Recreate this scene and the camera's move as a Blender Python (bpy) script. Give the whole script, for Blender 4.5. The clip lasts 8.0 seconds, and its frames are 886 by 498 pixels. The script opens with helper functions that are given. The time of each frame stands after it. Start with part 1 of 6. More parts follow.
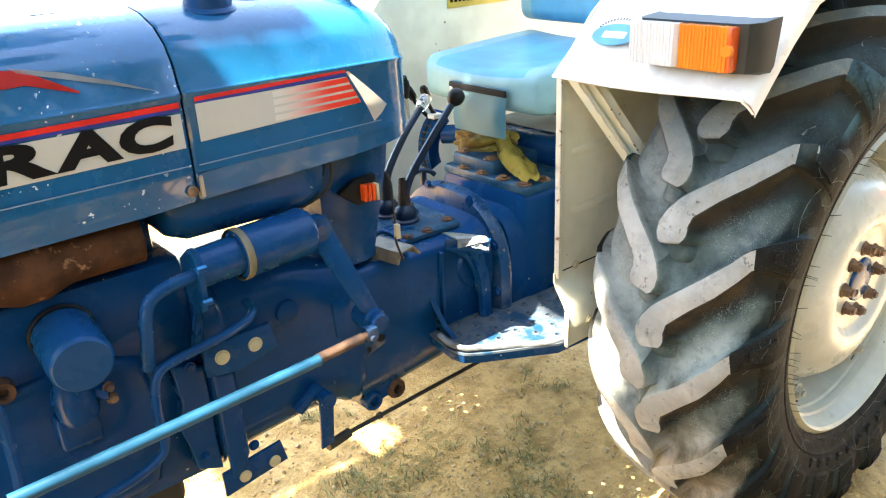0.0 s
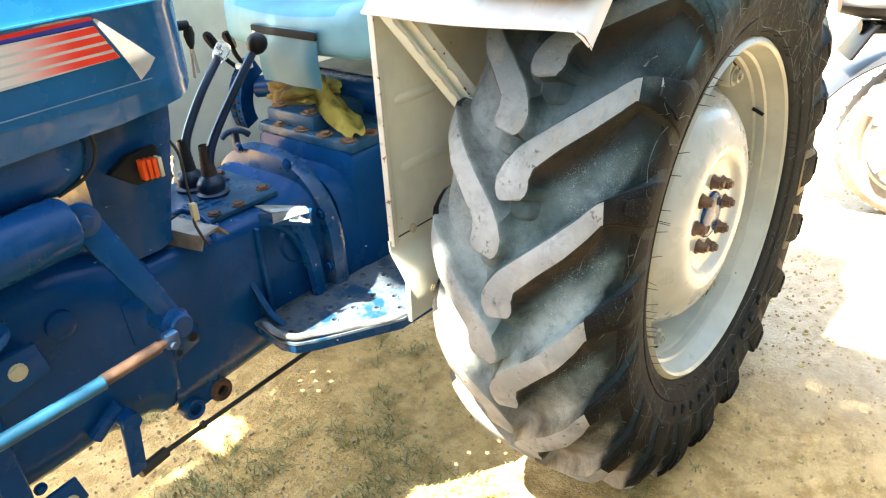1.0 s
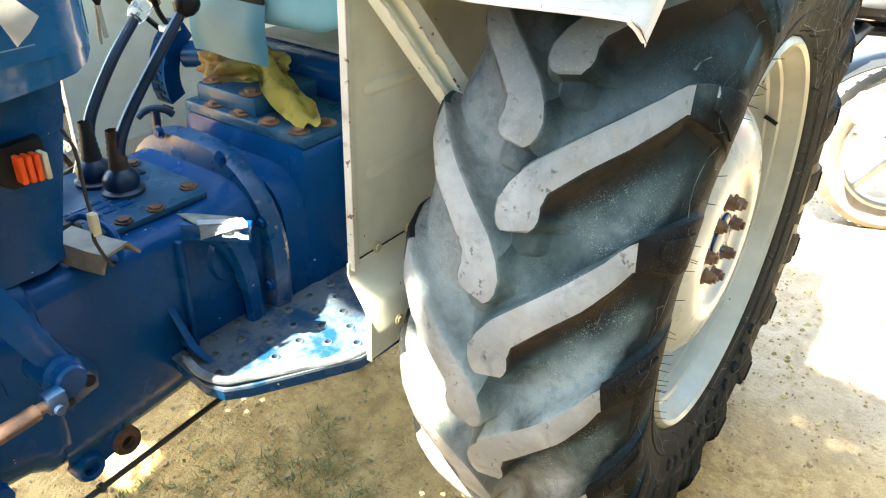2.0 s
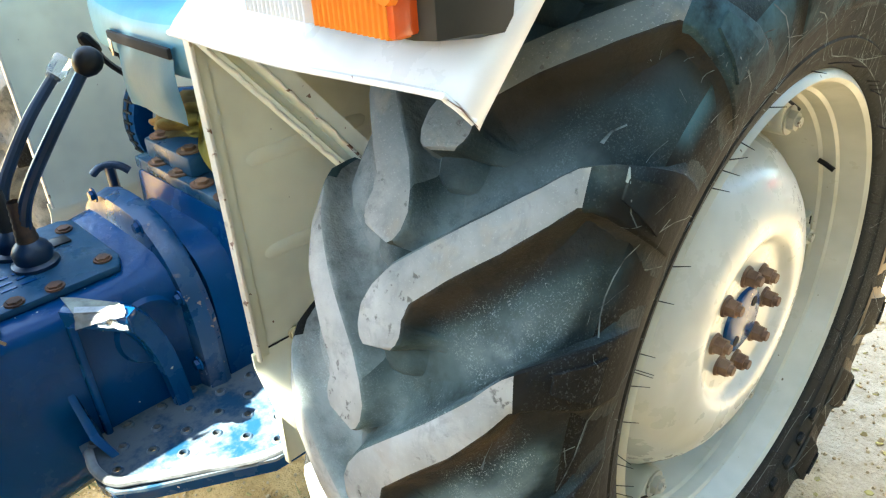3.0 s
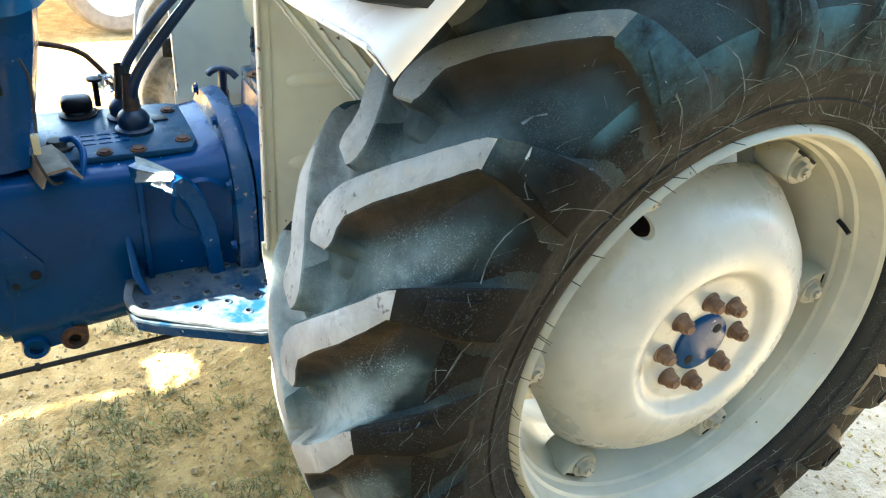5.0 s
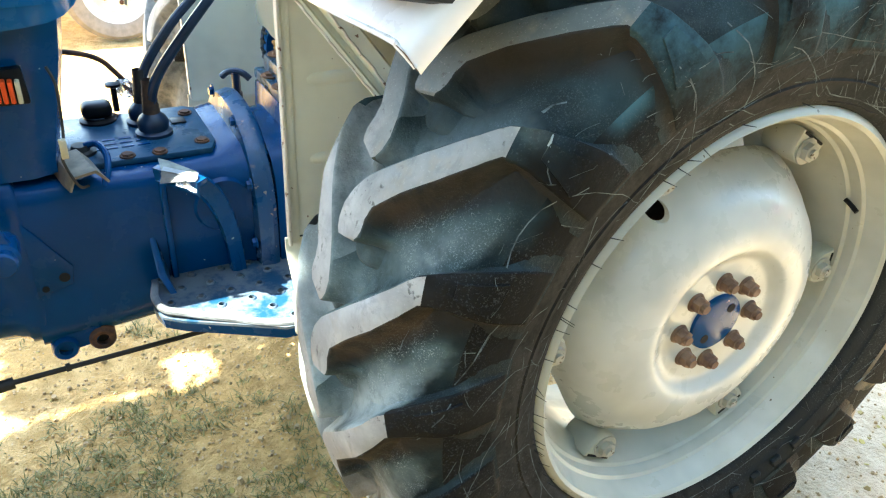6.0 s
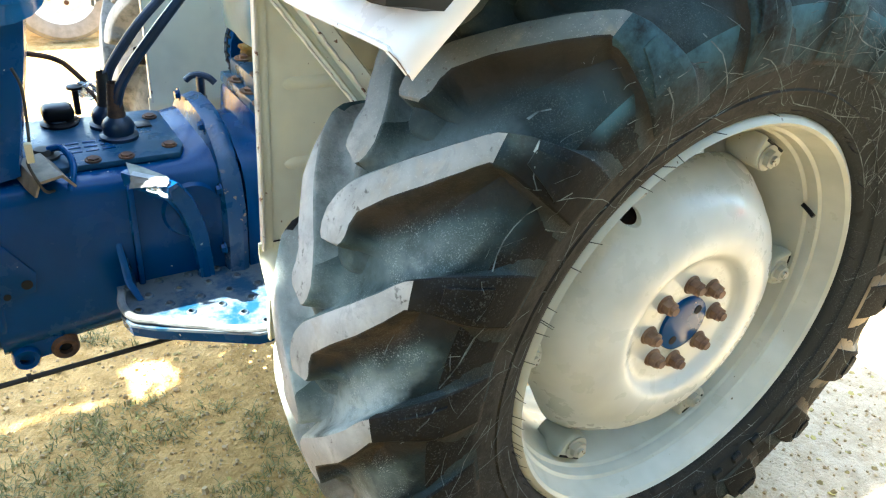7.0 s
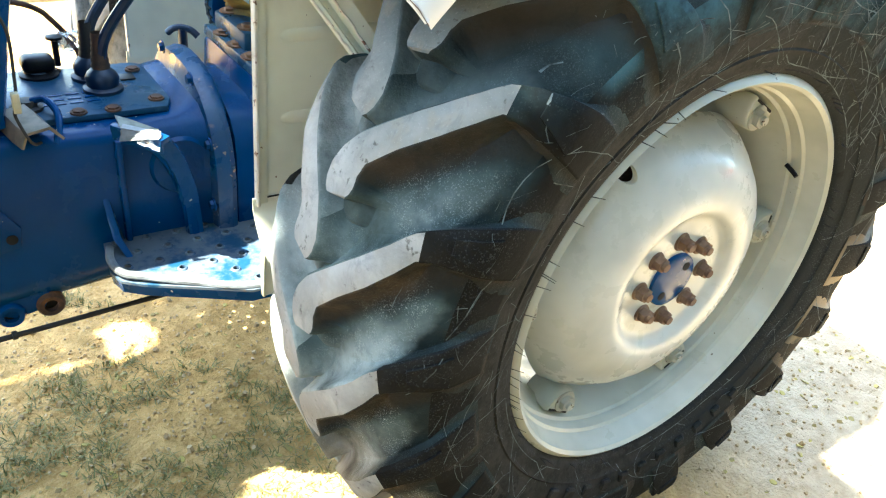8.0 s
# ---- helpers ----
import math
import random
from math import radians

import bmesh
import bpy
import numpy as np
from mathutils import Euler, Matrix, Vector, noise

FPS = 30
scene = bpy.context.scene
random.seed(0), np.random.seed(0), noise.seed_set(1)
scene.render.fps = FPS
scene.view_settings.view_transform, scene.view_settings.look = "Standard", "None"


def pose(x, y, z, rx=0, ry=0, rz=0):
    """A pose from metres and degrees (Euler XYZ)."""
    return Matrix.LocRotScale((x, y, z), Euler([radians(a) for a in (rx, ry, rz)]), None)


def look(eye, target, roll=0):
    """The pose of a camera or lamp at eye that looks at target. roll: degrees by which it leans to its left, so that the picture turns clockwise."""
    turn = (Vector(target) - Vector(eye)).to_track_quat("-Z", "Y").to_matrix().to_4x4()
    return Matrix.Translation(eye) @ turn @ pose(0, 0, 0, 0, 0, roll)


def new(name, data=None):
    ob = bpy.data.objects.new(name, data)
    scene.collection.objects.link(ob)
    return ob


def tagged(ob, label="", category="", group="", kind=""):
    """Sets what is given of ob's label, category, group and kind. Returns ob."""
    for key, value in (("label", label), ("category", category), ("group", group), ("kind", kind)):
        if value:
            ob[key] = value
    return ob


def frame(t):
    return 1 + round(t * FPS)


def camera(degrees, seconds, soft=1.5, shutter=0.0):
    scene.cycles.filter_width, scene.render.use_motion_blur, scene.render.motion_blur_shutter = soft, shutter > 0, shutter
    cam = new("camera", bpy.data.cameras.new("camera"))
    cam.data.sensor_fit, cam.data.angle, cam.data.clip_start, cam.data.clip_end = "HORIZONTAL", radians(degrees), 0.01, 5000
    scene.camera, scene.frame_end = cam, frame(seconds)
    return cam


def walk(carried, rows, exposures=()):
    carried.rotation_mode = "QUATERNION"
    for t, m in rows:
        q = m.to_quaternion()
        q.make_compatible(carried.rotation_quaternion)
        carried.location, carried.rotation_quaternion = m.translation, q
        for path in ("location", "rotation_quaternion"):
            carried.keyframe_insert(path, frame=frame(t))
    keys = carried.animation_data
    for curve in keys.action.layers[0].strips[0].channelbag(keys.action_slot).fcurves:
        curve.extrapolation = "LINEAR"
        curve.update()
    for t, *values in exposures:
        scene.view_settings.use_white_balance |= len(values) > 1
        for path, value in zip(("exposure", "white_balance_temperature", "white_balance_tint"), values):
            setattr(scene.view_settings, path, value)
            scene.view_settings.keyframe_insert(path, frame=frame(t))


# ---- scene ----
from mathutils.bvhtree import BVHTree

# ---- camera and walk ----
cam = camera(59.94, 8.0, soft=1.2)
PATH = [
    (0, (-1.7549, -0.6181, 1.4472), (-0.6042, 0.8213, 0.6701), -2.80),
    (0.5, (-1.6997, -0.6150, 1.4250), (-0.5051, 0.7295, 0.5503), -3.86),
    (1, (-1.5440, -0.5147, 1.4001), (-0.2030, 0.6422, 0.4710), -3.64),
    (1.2, (-1.5109, -0.4105, 1.3817), (-0.0512, 0.6435, 0.5108), 0.33),
    (2.3, (-1.2241, -0.2667, 1.3468), (0.1749, 0.7218, 0.3146), 1.22),
    (2.5, (-1.1063, -0.2961, 1.3520), (0.2594, 0.7722, 0.3552), -0.40),
    (3, (-0.9792, -0.3662, 1.3471), (0.2031, 0.9098, 0.3603), -3.98),
    (3.5, (-1.0139, -0.4917, 1.3624), (0.0637, 0.8830, 0.3882), 3.75),
    (4, (-1.0076, -0.6030, 1.3987), (0.0602, 0.8201, 0.4852), 6.52),
    (4.5, (-0.9187, -0.6410, 1.3949), (0.0152, 0.8445, 0.4351), 7.15),
    (4.7, (-0.8730, -0.6362, 1.3778), (0.0080, 0.8455, 0.3637), 6.23),
    (6, (-0.9193, -0.6551, 1.3815), (-0.0694, 0.8363, 0.3551), 3.38),
    (6.5, (-0.9469, -0.6461, 1.3850), (-0.0188, 0.8093, 0.3749), 4.10),
    (7, (-0.9630, -0.6392, 1.3819), (0.0084, 0.7911, 0.3766), 5.40),
    (7.5, (-0.9951, -0.6281, 1.3822), (-0.0215, 0.7859, 0.3561), 6.02),
    (8, (-1.0201, -0.6187, 1.3643), (0.0216, 0.7129, 0.2957), 7.61),
]
walk(cam, [(t, look(eye, target, roll)) for t, eye, target, roll in PATH], [(0.0, 4.10, 7800, 7), (1.2, 4.12, 7500, 5), (2.5, 4.00, 7150, 0), (4.0, 4.02, 6800, -1), (8.0, 4.02, 6700, -1)])

# ---- world and sun ----
world = bpy.data.worlds.new("sky")
scene.world = world
world.use_nodes = True
wn = world.node_tree.nodes
sky = wn.new("ShaderNodeTexSky")
sky.sky_type, sky.sun_disc = "NISHITA", False
SUN_WAY = Vector((0.50, -0.08, -1.0)).normalized()
sky.sun_elevation = math.asin(-SUN_WAY.z)
sky.sun_rotation = math.atan2(-SUN_WAY.x, -SUN_WAY.y)
wn["Background"].inputs["Strength"].default_value = 0.116
world.node_tree.links.new(sky.outputs["Color"], wn["Background"].inputs["Color"])
sun = new("sun", bpy.data.lights.new("sun", "SUN"))
sun.data.energy, sun.data.angle, sun.data.color = 3.3, radians(0.53), (1.0, 0.95, 0.88)
sun.matrix_world = Matrix.Translation((0, 4, 9)) @ SUN_WAY.to_track_quat("-Z", "Y").to_matrix().to_4x4()


# ---- materials ----
AX, AY, AZ = 0.0, 0.156, 0.65  # rear axle


class Mat:
    """A node material under construction, over object coordinates."""

    def __init__(self, name, rough=0.5, metal=0.0, coat=0.0, spec=0.5):
        self.m = bpy.data.materials.new(name)
        self.m.use_nodes = True
        self.t = self.m.node_tree
        self.b = self.t.nodes["Principled BSDF"]
        self.b.inputs["Roughness"].default_value = rough
        self.b.inputs["Metallic"].default_value = metal
        self.b.inputs["Coat Weight"].default_value = coat
        self.b.inputs["Coat Roughness"].default_value = 0.05
        self.b.inputs["Specular IOR Level"].default_value = spec
        self.co = self.t.nodes.new("ShaderNodeTexCoord").outputs["Object"]

    def link(self, a, b):
        self.t.links.new(a, b)

    def noise(self, scale, detail=4.0, rough=0.6, stretch=None, distort=0.0):
        n = self.t.nodes.new("ShaderNodeTexNoise")
        n.inputs["Scale"].default_value = scale
        n.inputs["Detail"].default_value = detail
        n.inputs["Roughness"].default_value = rough
        n.inputs["Distortion"].default_value = distort
        co = self.co
        if stretch:
            mp = self.t.nodes.new("ShaderNodeMapping")
            mp.inputs["Scale"].default_value = stretch
            self.link(co, mp.inputs["Vector"])
            co = mp.outputs["Vector"]
        self.link(co, n.inputs["Vector"])
        return n.outputs["Fac"]

    def ramp(self, fac, lo, hi, a=0.0, b=1.0):
        n = self.t.nodes.new("ShaderNodeMapRange")
        n.interpolation_type = "SMOOTHSTEP"
        for k, v in zip(("From Min", "From Max", "To Min", "To Max"), (lo, hi, a, b)):
            n.inputs[k].default_value = v
        self.link(fac, n.inputs["Value"])
        return n.outputs["Result"]

    def math(self, op, a, b):
        n = self.t.nodes.new("ShaderNodeMath")
        n.operation = op
        for i, v in enumerate((a, b)):
            if isinstance(v, (int, float)):
                n.inputs[i].default_value = v
            else:
                self.link(v, n.inputs[i])
        return n.outputs[0]

    def mix(self, fac, a, b):
        n = self.t.nodes.new("ShaderNodeMix")
        n.data_type = "RGBA"
        if isinstance(fac, (int, float)):
            n.inputs[0].default_value = fac
        else:
            self.link(fac, n.inputs[0])
        for i, v in ((6, a), (7, b)):
            if isinstance(v, tuple):
                n.inputs[i].default_value = (*v, 1.0)
            else:
                self.link(v, n.inputs[i])
        return n.outputs[2]

    def axis(self, name):
        n = self.t.nodes.new("ShaderNodeSeparateXYZ")
        self.link(self.co, n.inputs[0])
        return n.outputs[name]

    def up(self, name="Z"):
        g = self.t.nodes.new("ShaderNodeNewGeometry")
        n = self.t.nodes.new("ShaderNodeSeparateXYZ")
        self.link(g.outputs["Normal"], n.inputs[0])
        return n.outputs[name]

    def rnd(self):
        return self.t.nodes.new("ShaderNodeObjectInfo").outputs["Random"]

    def island(self):
        return self.t.nodes.new("ShaderNodeNewGeometry").outputs["Random Per Island"]

    def done(self, color, rough=None, height=None, bump=0.3, dist=0.002, metal=None):
        if isinstance(color, tuple):
            self.b.inputs["Base Color"].default_value = (*color, 1.0)
        else:
            self.link(color, self.b.inputs["Base Color"])
        if rough is not None:
            self.link(rough, self.b.inputs["Roughness"])
        if metal is not None:
            self.link(metal, self.b.inputs["Metallic"])
        if height is not None:
            n = self.t.nodes.new("ShaderNodeBump")
            n.inputs["Strength"].default_value = bump
            n.inputs["Distance"].default_value = dist
            self.link(height, n.inputs["Height"])
            self.link(n.outputs["Normal"], self.b.inputs["Normal"])
        return self.m


def paint(name, color, dust=(0.32, 0.27, 0.2), dusty=0.35, rough=0.3, coat=0.4, spec=0.5, chip=(0.5, 0.46, 0.4), chips=0.0, bump=0.15, lumps=0.0):
    m = Mat(name, coat=coat, spec=spec)
    base = m.mix(m.ramp(m.noise(7, 3), 0.35, 0.7), color, tuple(c * 0.82 for c in color))
    col = m.mix(m.math("MULTIPLY", m.ramp(m.noise(11, 6, 0.65), 0.5, 0.8), dusty), base, dust)
    if chips:
        c = m.math("MULTIPLY", m.ramp(m.noise(85, 2, 0.5), 0.78 - 0.1 * chips, 0.8 - 0.1 * chips), m.ramp(m.noise(9, 2), 0.5, 0.56))
        col = m.mix(c, col, chip)
    r = m.ramp(m.noise(16, 5), 0.3, 0.75, rough * 0.7, rough * 1.7)
    if lumps:
        h = m.math("ADD", m.math("MULTIPLY", m.noise(60, 4), 0.0015 / lumps), m.noise(9, 2, 0.4))
        return m.done(col, r, h, 0.55, lumps)
    return m.done(col, r, m.noise(60, 4), bump, 0.0015)


BLUE = paint("blue_paint", (0.0015, 0.047, 0.150), dust=(0.010, 0.070, 0.165), spec=0.15, dusty=0.3, rough=0.22, coat=0.0, chips=0.45)
BLUE_CAST = paint("blue_cast_iron", (0.0004, 0.041, 0.142), dust=(0.004, 0.060, 0.16), spec=0.14, dusty=0.4, rough=0.19, coat=0.0, chips=0.3, bump=0.4, lumps=0.004)
HOOD_BLUE = paint("hood_blue", (0.0015, 0.080, 0.200), dusty=0.0, rough=0.24, coat=0.6, spec=0.2, bump=0.03)
HOOD_CHIPPED = paint("hood_blue_chipped", (0.0015, 0.080, 0.200), dusty=0.0, rough=0.24, coat=0.6, spec=0.2, bump=0.03, chips=1.0, chip=(0.6, 0.62, 0.62))
CREAM = paint("cream_paint", (0.73, 0.725, 0.575), dust=(0.55, 0.48, 0.33), dusty=0.3, rough=0.4, coat=0.15, chip=(0.16, 0.09, 0.05), chips=0.45, bump=0.12)
CREAM_DISC = paint("cream_wheel_paint", (0.50, 0.515, 0.475), dust=(0.43, 0.42, 0.36), dusty=0.2, rough=0.3, coat=0.12, spec=0.3, chip=(0.12, 0.08, 0.05), chips=0.15, bump=0.1)
CREAM_RIM = paint("cream_rim_paint", (0.445, 0.45, 0.375), dust=(0.37, 0.35, 0.27), dusty=0.35, rough=0.38, coat=0.08, spec=0.3, chip=(0.10, 0.07, 0.045), chips=0.35, bump=0.12)
RIM_BOLT = paint("greyed_bolt", (0.36, 0.355, 0.30), dust=(0.2, 0.17, 0.12), dusty=0.5, rough=0.45, coat=0.0, spec=0.3, chip=(0.10, 0.07, 0.045), chips=0.8, bump=0.2)
CHIPPED = paint("chipped_edge", (0.66, 0.62, 0.52), dust=(0.14, 0.08, 0.05), dusty=0.9, rough=.5, coat=0, chip=(0.14, 0.07, 0.04), chips=1.6)
DUSTY_BLUE = paint("dusty_blue_cover", (0.012, 0.058, 0.115), dust=(0.095, 0.14, 0.17), spec=0.15, dusty=0.75, rough=0.3, coat=0.0, chips=0.6, chip=(0.2, 0.16, 0.13), bump=0.3)
WORN_BLUE = paint("worn_blue_flange", (0.0006, 0.045, 0.13), dust=(0.13, 0.14, 0.17), spec=0.4, dusty=0.7, rough=0.28, coat=0.0, chips=1.3, chip=(0.3, 0.2, 0.16), bump=0.3)
WHITE = paint("white_paint", (0.83, 0.81, 0.77), dust=(0.5, 0.42, 0.32), dusty=0.18, rough=0.3, coat=0.3, chip=(0.18, 0.09, 0.05), chips=0.3, bump=0.06)


def rust(name, a=(0.06, 0.028, 0.015), b=(0.2, 0.1, 0.05)):
    m = Mat(name, rough=0.85)
    return m.done(m.mix(m.ramp(m.noise(30, 6), 0.35, 0.65), a, b), None, m.noise(120, 5), 0.6, 0.002)


RUST = rust("rusty_iron")
RUST_NUT = rust("brown_nut", (0.1, 0.05, 0.028), (0.22, 0.13, 0.075))
RUST_DARK = rust("dark_rust", (0.03, 0.014, 0.008), (0.11, 0.045, 0.02))


def plain(name, color, rough=0.6, metal=0.0, var=0.25, scale=25, bump=0.2, spec=0.4):
    m = Mat(name, rough=rough, metal=metal, spec=spec)
    return m.done(m.mix(m.ramp(m.noise(scale, 5), 0.3, 0.7), color, tuple(c * (1 - var) for c in color)), None, m.noise(scale * 4, 4), bump, 0.001)


BLACK = plain("black_plastic", (0.008, 0.008, 0.009), 0.4, spec=0.15)
DARK = plain("dark_hole", (0.006, 0.006, 0.006), 0.9)
LEVER = plain("lever_dark_blue", (0.006, 0.024, 0.06), 0.35, scale=12, var=.6)
STEEL = plain("dull_steel", (0.42, 0.41, 0.38), 0.45, 0.8)
BRASS = plain("cream_washer", (0.55, 0.47, 0.3), 0.6)
RED = plain("red_decal", (0.62, 0.02, 0.015), 0.3, bump=0.02)
SILVER = plain("silver_decal", (0.44, 0.43, 0.395), 0.32, bump=0.02, var=0.12, scale=5)
# pale blue for the highlight painted along the hood's lower crease
CREASE_GLINT = plain("crease_glint_blue", (0.16, 0.24, 0.34), 0.35, bump=0.02, var=0.2)
BLUE_DECAL = plain("deep_blue_decal", (0.02, 0.03, 0.22), 0.3, bump=0.02)
BLACK_DECAL = plain("black_decal", (0.008, 0.008, 0.009), 0.35, bump=0.02, spec=0.1)
PAPER = plain("peeling_film", (0.62, 0.58, 0.51), 0.6, var=0.2)
VINYL_BLUE = plain("blue_vinyl", (0.05, 0.25, 0.40), 0.4, scale=9, var=0.35)
ORANGE = plain("orange_lens", (0.72, 0.2, 0.025), 0.12, bump=0.05, var=0.1)
CLEAR_LENS = plain("clear_lens", (0.6, 0.6, 0.6), 0.15, bump=0.05, var=0.1)
FUSE_RED = plain("red_fuses", (0.75, 0.07, 0.01), 0.35)
RUBBER = plain("black_rubber", (0.02, 0.02, 0.021), 0.7)
BIKE_GREY = plain("bike_alloy", (0.36, 0.36, 0.36), 0.45, 0.5)
CABLE = plain("cable_dark", (0.02, 0.018, 0.016), 0.6)


def glass_mat():
    m = Mat("clear_plastic", rough=0.12)
    m.b.inputs["Transmission Weight"].default_value = 0.85
    m.b.inputs["IOR"].default_value = 1.45
    return m.done((0.9, 0.95, 0.97), None, m.noise(60, 3), 0.5, 0.002)


PLASTIC = glass_mat()


def about_axle(m):
    """Lays the material's coordinates about the near rear axle; gives angle in degrees, offset and radius."""
    ps = m.t.nodes.new("ShaderNodeVectorMath")
    ps.operation = "SUBTRACT"
    ps.inputs[1].default_value = (AX, AY, AZ)
    m.link(m.t.nodes.new("ShaderNodeNewGeometry").outputs["Position"], ps.inputs[0])
    m.co = ps.outputs[0]
    phi = m.math("MULTIPLY", m.math("ARCTAN2", m.axis("Z"), m.math("MULTIPLY", m.axis("X"), -1.0)), 57.2958)
    x, z = m.axis("X"), m.axis("Z")
    rad = m.math("SQRT", m.math("ADD", m.math("MULTIPLY", x, x), m.math("MULTIPLY", z, z)), 0.0)
    return phi, m.math("ABSOLUTE", m.axis("Y"), 0.0), rad


def lug_face_mat():
    m = Mat("worn_dusty_lug_face", rough=0.8, spec=0.2)
    about_axle(m)
    col = m.mix(m.ramp(m.noise(10, 4, 0.6), 0.34, 0.66), (0.25, 0.252, 0.24), (0.375, 0.37, 0.35))
    # upper lugs darkened in the colour, for the shade under the mudguard
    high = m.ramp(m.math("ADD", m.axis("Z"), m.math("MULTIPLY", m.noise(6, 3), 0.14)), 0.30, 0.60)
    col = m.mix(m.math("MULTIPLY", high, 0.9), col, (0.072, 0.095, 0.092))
    col = m.mix(m.math("MULTIPLY", m.ramp(m.noise(26, 5, 0.7, distort=0.6), 0.5, 0.68), 0.5), col, (0.15, 0.158, 0.158))
    col = m.mix(m.math("MULTIPLY", m.ramp(m.noise(17, 3), 0.56, 0.7), 0.35), col, (0.28, 0.235, 0.17))
    # caked mud on the hind lugs
    hind = m.math("MULTIPLY", m.math("MULTIPLY", m.ramp(m.axis("X"), 0.36, 0.5), m.ramp(m.axis("Z"), -0.1, 0.05, 1.0, 0.0)), m.ramp(m.noise(9, 4), 0.3, 0.5))
    col = m.mix(m.math("MULTIPLY", hind, 0.85), col, (0.40, 0.31, 0.2))
    nicks = m.math("MULTIPLY", m.ramp(m.noise(95, 3), 0.60, 0.68), m.ramp(m.noise(13, 3), 0.45, 0.6))
    col = m.mix(m.math("MULTIPLY", nicks, 0.75), col, (0.07, 0.068, 0.062))
    col = m.mix(m.math("MULTIPLY", m.ramp(m.noise(380, 2), 0.6, 0.72), 0.3), col, (0.42, 0.41, 0.39))
    h = m.math("ADD", m.noise(150, 5), m.math("SUBTRACT", m.math("MULTIPLY", m.noise(28, 4), 1.2), m.math("MULTIPLY", nicks, 0.8)))
    return m.done(col, None, h, 0.5, 0.002)


def groove_mat():
    """Dark rubber between the lugs: painted shade and mud under each lug, dust and grit over the rest of the gap."""
    m = Mat("tyre_rubber", rough=0.72, spec=0.14)
    phi, off, _ = about_axle(m)
    inner = m.math("MULTIPLY", m.math("GREATER_THAN", m.axis("Y"), 0.0), 9.4)
    wob = m.math("MULTIPLY", m.math("SUBTRACT", m.noise(6, 3, 0.5), 0.5), 4.0)
    lane = m.math("ADD", m.math("ADD", m.math("MULTIPLY", off, 95.0), 6.0), inner)
    s = m.math("FRACT", m.math("DIVIDE", m.math("ADD", m.math("SUBTRACT", phi, lane), m.math("ADD", wob, 720.0 + 18.4 * 2 - 720.0 % 18.4)), 18.4), 0.0)
    edge = m.math("ADD", off, m.math("MULTIPLY", m.math("SUBTRACT", m.noise(22, 4), 0.5), 0.03))
    tongue = m.math("COSINE", m.math("MULTIPLY", m.math("SUBTRACT", s, 0.5), 6.283), 0.0)
    edge = m.math("SUBTRACT", edge, m.math("MULTIPLY", tongue, 0.014))
    inside = m.ramp(edge, 0.152, 0.170, 1.0, 0.0)
    # dust thinned towards the top, in place of the mudguard's shade
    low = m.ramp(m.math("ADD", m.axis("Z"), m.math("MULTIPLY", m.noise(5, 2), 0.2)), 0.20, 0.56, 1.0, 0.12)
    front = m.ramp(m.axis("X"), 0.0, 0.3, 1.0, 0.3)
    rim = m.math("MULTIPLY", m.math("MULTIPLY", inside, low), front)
    col = m.mix(m.ramp(m.noise(14, 5), 0.35, 0.7), (0.008, 0.0135, 0.0145), (0.015, 0.027, 0.029))
    earth = m.ramp(m.math("ADD", m.axis("Z"), m.math("MULTIPLY", m.noise(5, 2), 0.24)), -0.24, 0.12, 1.0, 0.0)
    # even teal grey film of dust, streaked along the gap
    film = m.math("MULTIPLY", m.ramp(m.noise(9, 6, 0.66), 0.27, 0.60), m.ramp(s, 0.58, 0.78, 1.0, 0.0))
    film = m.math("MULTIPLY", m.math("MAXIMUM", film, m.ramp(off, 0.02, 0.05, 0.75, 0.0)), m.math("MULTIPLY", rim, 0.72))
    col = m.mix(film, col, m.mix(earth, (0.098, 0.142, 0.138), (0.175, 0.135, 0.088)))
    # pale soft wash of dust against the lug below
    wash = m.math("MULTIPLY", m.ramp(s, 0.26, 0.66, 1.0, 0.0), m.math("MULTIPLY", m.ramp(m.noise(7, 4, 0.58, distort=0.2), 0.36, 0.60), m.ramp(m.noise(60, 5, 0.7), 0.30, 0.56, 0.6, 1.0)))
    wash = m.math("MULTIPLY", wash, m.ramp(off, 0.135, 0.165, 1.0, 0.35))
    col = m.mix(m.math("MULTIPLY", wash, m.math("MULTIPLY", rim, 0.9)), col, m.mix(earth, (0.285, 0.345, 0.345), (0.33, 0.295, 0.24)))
    # shade under the lug above put into the colour, then brown dried mud
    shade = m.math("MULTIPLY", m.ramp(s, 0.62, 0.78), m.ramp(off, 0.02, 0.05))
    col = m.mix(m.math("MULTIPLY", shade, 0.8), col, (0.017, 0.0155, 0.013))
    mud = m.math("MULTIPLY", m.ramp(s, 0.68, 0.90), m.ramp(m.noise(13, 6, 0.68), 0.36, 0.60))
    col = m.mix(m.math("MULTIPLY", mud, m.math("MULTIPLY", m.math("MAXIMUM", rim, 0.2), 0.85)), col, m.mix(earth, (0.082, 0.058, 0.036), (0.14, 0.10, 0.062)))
    # the end of the gap at the upper shoulder, dusted teal
    gap = m.ramp(m.math("COSINE", m.math("MULTIPLY", m.math("SUBTRACT", phi, 15.8), 0.34148), 0.0), 0.0, 0.9)
    end = m.math("MULTIPLY", m.math("MULTIPLY", gap, m.ramp(off, 0.14, 0.172)), m.math("MULTIPLY", m.ramp(m.axis("Z"), 0.22, 0.5), m.ramp(m.noise(9, 4), 0.25, 0.6)))
    col = m.mix(m.math("MULTIPLY", end, 0.25), col, (0.05, 0.105, 0.122))
